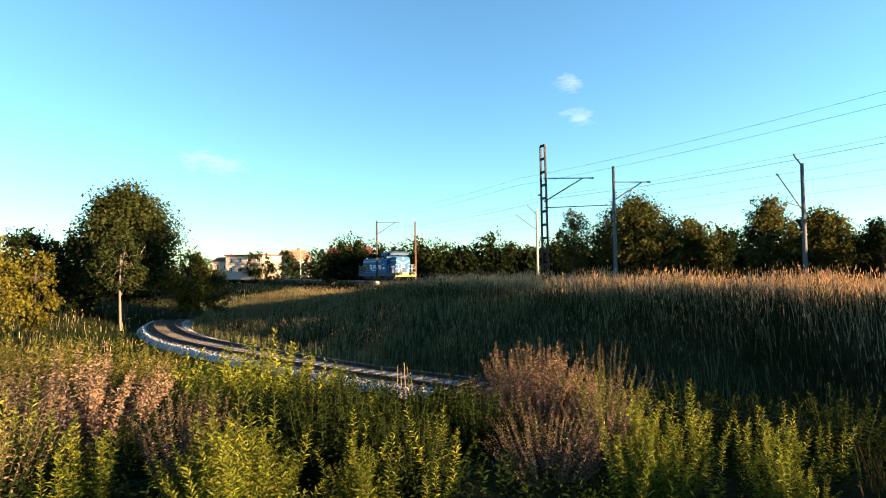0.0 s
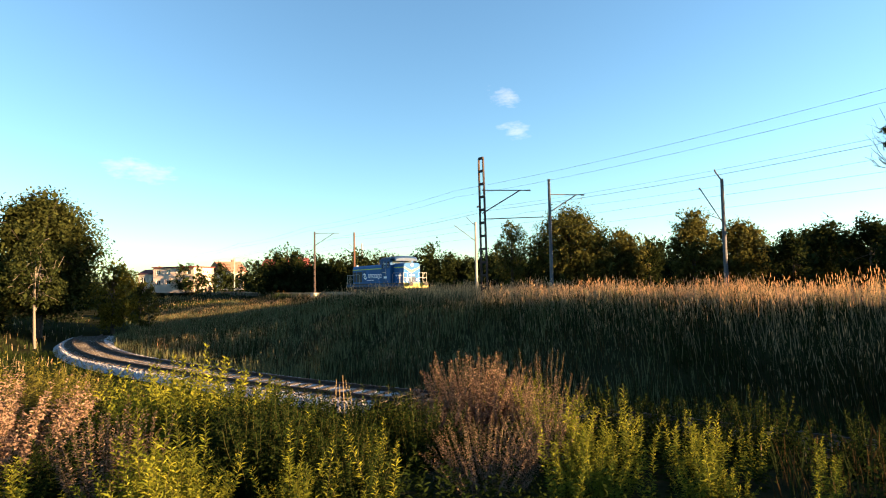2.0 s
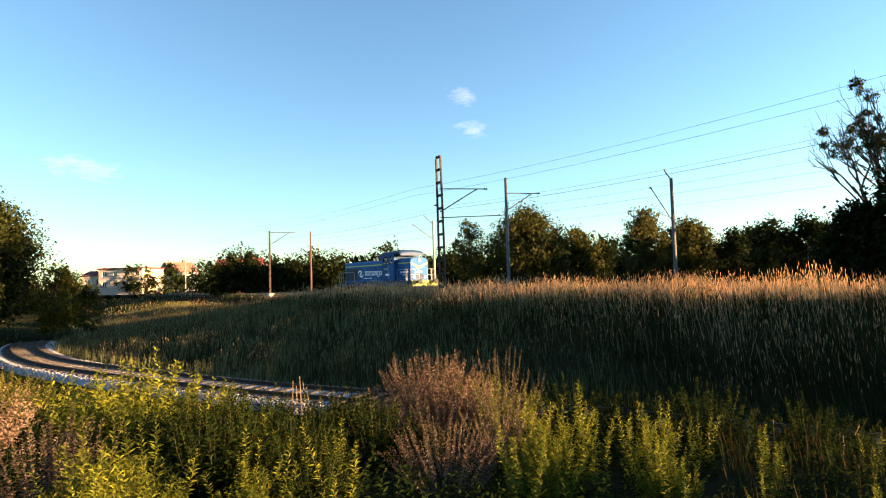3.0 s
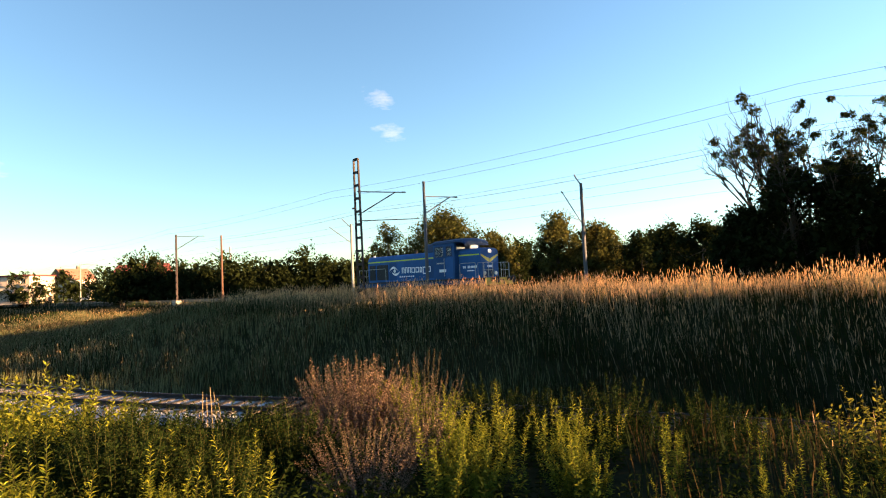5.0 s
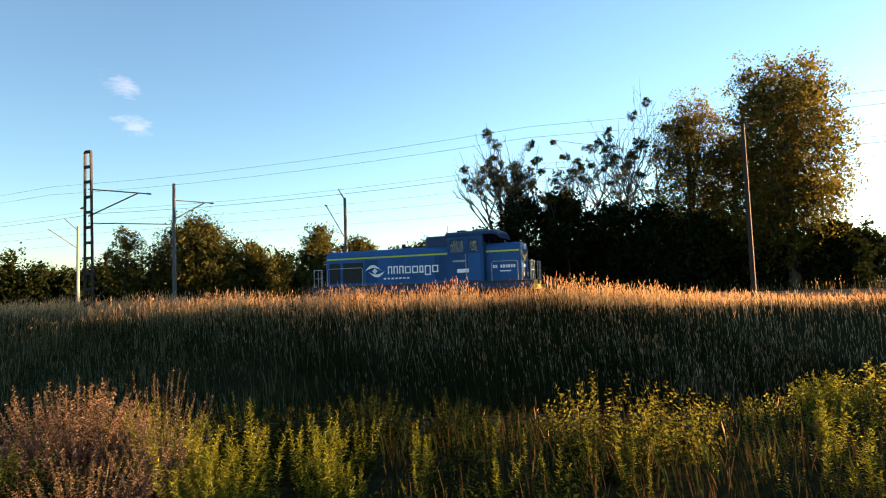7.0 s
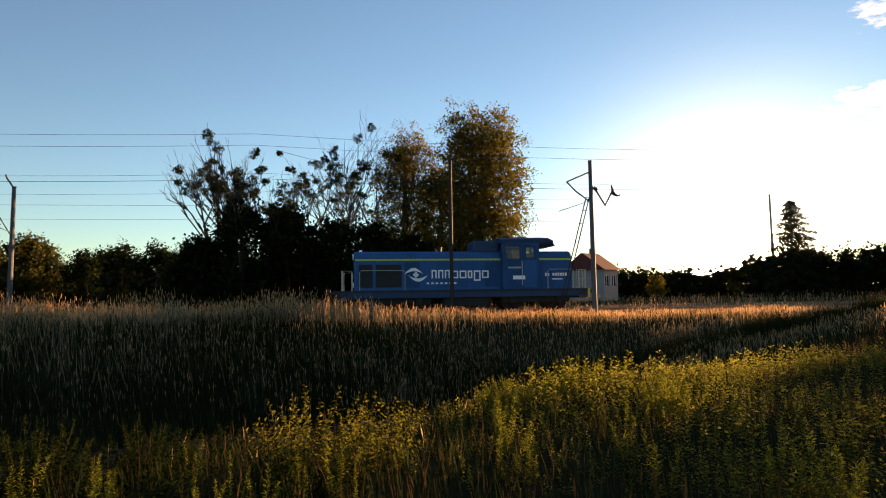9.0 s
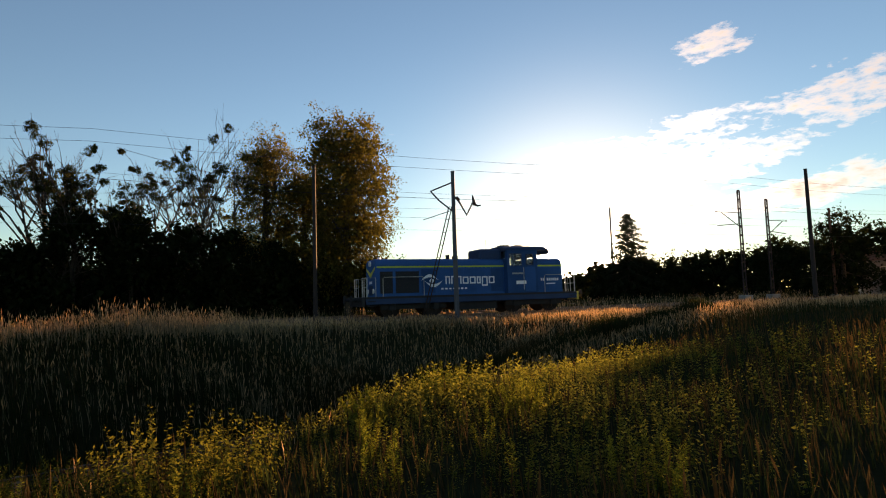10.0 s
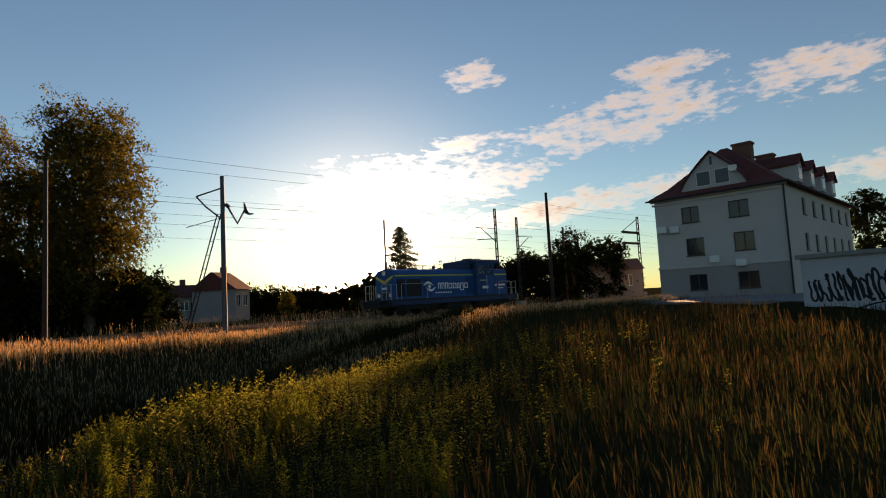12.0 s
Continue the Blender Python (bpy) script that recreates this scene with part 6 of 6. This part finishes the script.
def herb_mesh(stems, h, spread_r, leaves, length, width, droop=0.5, open_=0.35, bare=0.15):
    """A clump: stems fan out from the base. Returns stem mesh arrays and leaf mesh arrays."""
    SV, SF, LV, LF, so, lo = [], [], [], [], 0, 0
    for i in range(stems):
        q = math.sqrt((i + 0.5) / stems)
        az = i * 2.4 + rng.normal(0, 0.2)
        tilt = open_ * q + rng.normal(0, 0.05)
        hh = h * (1 - 0.30 * q * q) * rng.uniform(0.78, 1.05)
        sv, sf, lv, lf = leafy_stem(hh, leaves, length, width, droop, bare)
        c, s = math.cos(tilt), math.sin(tilt)
        ca, sa = math.cos(az), math.sin(az)
        for arr in (sv, lv):
            x = arr[:, 0] * c + arr[:, 2] * s
            z = -arr[:, 0] * s + arr[:, 2] * c
            y = arr[:, 1].copy()
            x += spread_r * q * 0.5
            arr[:, 0], arr[:, 1], arr[:, 2] = x * ca - y * sa, x * sa + y * ca, z
        SV.append(sv), SF.append(sf + so), LV.append(lv), LF.append(lf + lo)
        so += len(sv)
        lo += len(lv)
    return np.concatenate(SV), np.concatenate(SF), np.concatenate(LV), np.concatenate(LF)


def plant(name, arrays, leaf, label, group, pos, turn=0.0, size=1.0, category="plant"):
    sv, sf, lv, lf = arrays
    ob = new(name, array_mesh(name, sv, sf, [M["stem"]]))
    tagged(ob, label, category, group)
    ob.matrix_world = Matrix.Translation(pos) @ Matrix.Rotation(turn, 4, "Z") @ Matrix.Diagonal((size, size, size, 1))
    part("leaves", array_mesh("leaves", lv, lf, [M[leaf]]), None, ob)
    return ob


M["stem"] = leafy("green_stem", (0.03, 0.036, 0.012), (0.085, 0.07, 0.026), 0.1, 0.6)


def weeds():
    # leafy goldenrod spires in front of the standpoint
    kinds = [plant("goldenrod", herb_mesh(3, 0.95 + 0.08 * i, 0.22, 84, 0.132, 0.029, 0.35, 0.16, 0.05), "leaf_herb", "leafy yellow-green goldenrod spire on the near bank",
                   "goldenrod plants", Vector((0, -30 - i, -3))) for i in range(6)]
    rs = random.Random(11)
    put = []
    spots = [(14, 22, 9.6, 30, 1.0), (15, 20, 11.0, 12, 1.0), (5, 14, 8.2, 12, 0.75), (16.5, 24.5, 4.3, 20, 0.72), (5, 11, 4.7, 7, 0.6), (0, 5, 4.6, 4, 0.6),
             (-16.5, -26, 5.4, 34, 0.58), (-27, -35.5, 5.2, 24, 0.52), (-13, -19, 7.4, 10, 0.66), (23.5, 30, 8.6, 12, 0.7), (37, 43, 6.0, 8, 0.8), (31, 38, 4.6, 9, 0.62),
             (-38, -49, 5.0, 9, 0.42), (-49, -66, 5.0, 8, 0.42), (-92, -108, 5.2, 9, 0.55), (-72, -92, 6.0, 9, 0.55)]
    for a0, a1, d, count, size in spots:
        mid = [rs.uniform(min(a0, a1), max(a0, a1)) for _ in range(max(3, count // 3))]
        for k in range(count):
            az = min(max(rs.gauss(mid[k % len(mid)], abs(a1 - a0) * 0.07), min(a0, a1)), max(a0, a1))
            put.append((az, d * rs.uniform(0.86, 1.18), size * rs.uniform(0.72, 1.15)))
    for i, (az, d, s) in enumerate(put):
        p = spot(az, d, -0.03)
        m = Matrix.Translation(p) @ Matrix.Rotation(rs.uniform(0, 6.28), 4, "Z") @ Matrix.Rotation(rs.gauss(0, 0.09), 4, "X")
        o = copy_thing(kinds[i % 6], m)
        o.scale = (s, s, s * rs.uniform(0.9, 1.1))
    for k in kinds:
        for o in list(k.children) + [k]:
            bpy.data.objects.remove(o)
    # dry grey-brown bushes
    mug = herb_mesh(280, 1.75, 0.75, 125, 0.080, 0.034, 0.9, 0.72, 0.04)
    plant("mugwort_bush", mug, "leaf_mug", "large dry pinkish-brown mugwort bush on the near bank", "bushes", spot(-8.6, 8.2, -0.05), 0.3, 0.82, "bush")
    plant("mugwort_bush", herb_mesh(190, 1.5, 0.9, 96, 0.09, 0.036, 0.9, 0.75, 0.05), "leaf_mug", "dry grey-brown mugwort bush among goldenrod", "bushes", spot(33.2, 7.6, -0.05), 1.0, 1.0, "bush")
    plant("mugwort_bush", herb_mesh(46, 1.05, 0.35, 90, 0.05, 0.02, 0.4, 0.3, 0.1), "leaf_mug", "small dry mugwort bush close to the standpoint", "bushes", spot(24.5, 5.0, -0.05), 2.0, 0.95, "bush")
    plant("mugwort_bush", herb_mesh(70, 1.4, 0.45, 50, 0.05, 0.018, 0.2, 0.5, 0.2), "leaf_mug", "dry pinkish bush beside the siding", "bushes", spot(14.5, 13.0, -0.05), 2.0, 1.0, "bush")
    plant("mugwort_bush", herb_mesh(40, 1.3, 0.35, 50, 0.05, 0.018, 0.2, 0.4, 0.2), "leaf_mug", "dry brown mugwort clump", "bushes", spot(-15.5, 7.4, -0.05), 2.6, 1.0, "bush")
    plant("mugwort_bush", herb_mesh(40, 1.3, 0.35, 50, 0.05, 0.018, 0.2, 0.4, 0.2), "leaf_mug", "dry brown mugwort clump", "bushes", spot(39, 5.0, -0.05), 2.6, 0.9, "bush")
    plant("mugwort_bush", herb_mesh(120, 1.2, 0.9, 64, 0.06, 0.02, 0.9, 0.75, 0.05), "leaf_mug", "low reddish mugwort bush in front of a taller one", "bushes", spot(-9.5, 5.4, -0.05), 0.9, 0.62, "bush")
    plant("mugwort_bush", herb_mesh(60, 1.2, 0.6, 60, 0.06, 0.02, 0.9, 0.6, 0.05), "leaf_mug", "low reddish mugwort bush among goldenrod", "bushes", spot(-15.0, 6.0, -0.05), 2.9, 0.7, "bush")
    # bushy clumps: a few built, then repeated
    def clumps(arrays, leaf, label, places):
        first = [plant("weed_bush", a, leaf, label, "weed clumps", Vector((0, -30, -3)), 0, 1.0, "bush") for a in arrays]
        for i, (az, d, s) in enumerate(places):
            o = copy_thing(first[i % len(first)], Matrix.Translation(spot(az, d, -0.05)) @ Matrix.Rotation(i * 1.9, 4, "Z"))
            o.scale = (s * 1.12, s * 1.12, s)
        for f in first:
            for o in list(f.children) + [f]:
                bpy.data.objects.remove(o)
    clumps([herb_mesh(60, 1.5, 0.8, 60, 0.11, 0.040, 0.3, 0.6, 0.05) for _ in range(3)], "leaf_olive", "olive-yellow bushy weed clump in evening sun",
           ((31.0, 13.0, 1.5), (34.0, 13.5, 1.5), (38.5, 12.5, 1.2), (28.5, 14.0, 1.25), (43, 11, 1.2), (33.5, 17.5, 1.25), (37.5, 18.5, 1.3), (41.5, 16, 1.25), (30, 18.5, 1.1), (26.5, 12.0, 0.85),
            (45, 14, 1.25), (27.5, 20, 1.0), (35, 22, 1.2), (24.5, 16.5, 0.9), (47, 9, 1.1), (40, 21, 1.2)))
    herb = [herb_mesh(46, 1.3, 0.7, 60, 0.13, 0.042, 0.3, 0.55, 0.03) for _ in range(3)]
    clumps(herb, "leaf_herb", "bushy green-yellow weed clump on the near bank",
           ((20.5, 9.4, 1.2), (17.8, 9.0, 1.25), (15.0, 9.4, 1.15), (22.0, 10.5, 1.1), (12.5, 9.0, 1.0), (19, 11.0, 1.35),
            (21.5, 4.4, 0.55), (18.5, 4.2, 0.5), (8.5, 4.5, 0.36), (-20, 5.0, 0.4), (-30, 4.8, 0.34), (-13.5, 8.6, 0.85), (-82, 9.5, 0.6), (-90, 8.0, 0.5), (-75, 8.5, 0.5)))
    # same clumps again, the bank's shade put into a darker leaf
    clumps(herb, "leaf_low_shade", "dense green weed clump, the bank's shade put into its dark colour",
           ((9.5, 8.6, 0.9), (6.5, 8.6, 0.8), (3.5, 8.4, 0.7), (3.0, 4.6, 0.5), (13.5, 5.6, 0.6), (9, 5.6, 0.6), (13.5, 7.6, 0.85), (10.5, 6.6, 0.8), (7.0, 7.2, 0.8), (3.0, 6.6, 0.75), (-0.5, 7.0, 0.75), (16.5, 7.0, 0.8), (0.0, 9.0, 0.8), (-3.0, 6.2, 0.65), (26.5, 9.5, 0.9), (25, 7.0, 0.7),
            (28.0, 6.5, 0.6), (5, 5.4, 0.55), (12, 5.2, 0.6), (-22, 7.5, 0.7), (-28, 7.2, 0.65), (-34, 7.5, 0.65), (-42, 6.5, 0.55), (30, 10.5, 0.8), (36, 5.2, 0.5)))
    # broad-leaved shrub
    plant("broadleaf_shrub", herb_mesh(40, 1.15, 0.7, 32, 0.115, 0.050, 0.8, 0.70, 0.10), "leaf_shrub", "broad-leaved yellow-green shrub on the bank", "bushes", spot(-56.0, 5.6, -0.05), 0.2, 0.74, "bush")
    plant("broadleaf_shrub", herb_mesh(34, 1.1, 0.7, 32, 0.115, 0.050, 0.8, 0.70, 0.10), "leaf_shrub", "broad-leaved yellow-green shrub on the bank", "bushes", spot(-62.5, 5.9, -0.05), 1.2, 0.74, "bush")
    plant("broadleaf_shrub", herb_mesh(14, 1.0, 0.4, 24, 0.13, 0.062, 0.7, 0.55, 0.2), "leaf_shrub", "small broad-leaved shrub in the meadow", "bushes", spot(-113, 14, -0.05), 1.2, 1.0, "bush")
    # pale dry stalks by the siding
    for k in range(5):
        p = spot(3.4 + 0.5 * k, 14.5 + 0.15 * k, -0.05)
        thing("dry_stalk", Matrix.Translation(p), "pale dry stalk standing beside the siding", "plant", "dry stalks",
              mesh=Mesh().tube([(0, 0, 0), (0.02 * k, 0.03, 0.7), (0.05 * k - 0.1, 0.05, 1.35 + 0.12 * (k % 3))], [0.018, 0.014, 0.006], 5), mats=(M["straw"],))


def undergrowth(name, x, y, h, leaf, label, leaves=16, length=0.09, width=0.03):
    """Low herbs as one object."""
    z = land(x, y) - 0.03
    pos = np.stack([x, y, z], -1)
    n = len(x)
    pieces = []
    for i in range(5):
        _, _, lv, lf = herb_mesh(2, 1.0, 0.25, leaves, length / h.mean(), width / h.mean(), 0.5, 0.35, 0.1)
        k = np.arange(n) % 5 == i
        v, f = spread(lv, lf, pos[k], rng.uniform(0, 6.28, k.sum()), (h[k] * rng.uniform(0.7, 1.15, k.sum()))[:, None] * np.ones((1, 3)))
        pieces.append((v, f, 0))
    v, f, mi = join(pieces)
    tagged(new(name, array_mesh(name, v, f, [M[leaf]], mi)), label, "undergrowth", kind="stuff")


def low_growth():
    # near bank
    r = 2.5 + 10 * rng.random(2000) ** 0.9
    t = np.radians(rng.uniform(-62, 62, 2000))
    x, y = r * np.sin(t), r * np.cos(t)
    a, nn = x * UX + y * UY, x * NX + y * NY
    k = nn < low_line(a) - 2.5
    undergrowth("bank_undergrowth", x[k], y[k], np.full(k.sum(), 0.42), "leaf_low_shade", "dense weeds covering the near bank, shade put into their dark green")
    # over the buried end of the siding
    a = rng.uniform(-15, 13, 1300)
    nn = low_line(a) + rng.uniform(-3.2, 2.6, 1300)
    undergrowth("siding_weeds", a * UX + nn * NX, a * UY + nn * NY, np.full(1300, 0.42), "leaf_low_shade", "low weeds over the buried end of the siding, shade put into their colour", 12, 0.10, 0.045)
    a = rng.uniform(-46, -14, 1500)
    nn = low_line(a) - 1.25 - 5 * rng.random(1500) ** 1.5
    undergrowth("siding_weeds", a * UX + nn * NX, a * UY + nn * NY, np.full(1500, 0.45), "leaf_low_shade", "low weeds along the siding's near side, shade put into their colour", 10, 0.11, 0.05)
    # herb mound on the right, sunlight put into its leaf colour
    r = 5.0 + 14 * rng.random(2300) ** 0.8
    t = np.radians(62 + 34 * rng.random(2300) ** 1.2 + np.abs(rng.normal(0, 12, 2300)))
    x, y = r * np.sin(t), r * np.cos(t)
    undergrowth("meadow_herbs", x, y, (0.60 + 0.2 * np.sin(x * 0.8) * np.sin(y * 0.9)) * (0.55 + 0.45 * smooth01(5, 10, r)), "leaf_meadow_lit", "green nettles and herbs in the meadow, sunlight put into their colour", 18, 0.095, 0.042)
    # slope patches
    a = rng.uniform(-60, 15, 2600)
    nl = low_line(a)
    nn = nl + 2.5 + (21 - nl - 2.5) * rng.random(2600)
    x, y = a * UX + nn * NX, a * UY + nn * NY
    k = np.sin(a * 0.55) * np.sin(nn * 0.8 + 1) > -0.05
    undergrowth("slope_weeds", x[k], y[k], np.full(k.sum(), 0.7), "leaf_low_shade", "weeds among the slope's grass, shade put into their colour", 14, 0.12, 0.05)


grasses()
weeds()
low_growth()


# ---- what moves ----
def motions():
    u, nrm = Vector((UX, UY, 0)), Vector((NX, NY, 0))
    p0 = Vector((29.4, 8.2, 0))
    run = ((0.0, -73.9), (1.5, -61.2), (3.0, -48.5), (5.0, -31.3), (6.5, -17.7), (8.5, 0.0), (10.0, 12.5), (12.0, 28.6))
    rows = []
    for t, s in run:
        c = p0 + u * (s - 5.85) + nrm * 1.0
        rows.append((t, pose(c.x, c.y, RAIL_Z, 0, 0, HEAD)))
    walk(engine, rows)
    ts, ss = [r[0] for r in run], [r[1] for r in run]
    for w, x in wheelsets:
        rows = []
        for i in range(151):
            t = i * 0.08
            s = float(np.interp(t, ts, ss)) + 73.9
            rows.append((t, pose(x, 0, WHEEL_R, 0, math.degrees(s / WHEEL_R), 0)))
        walk(w, rows)


motions()
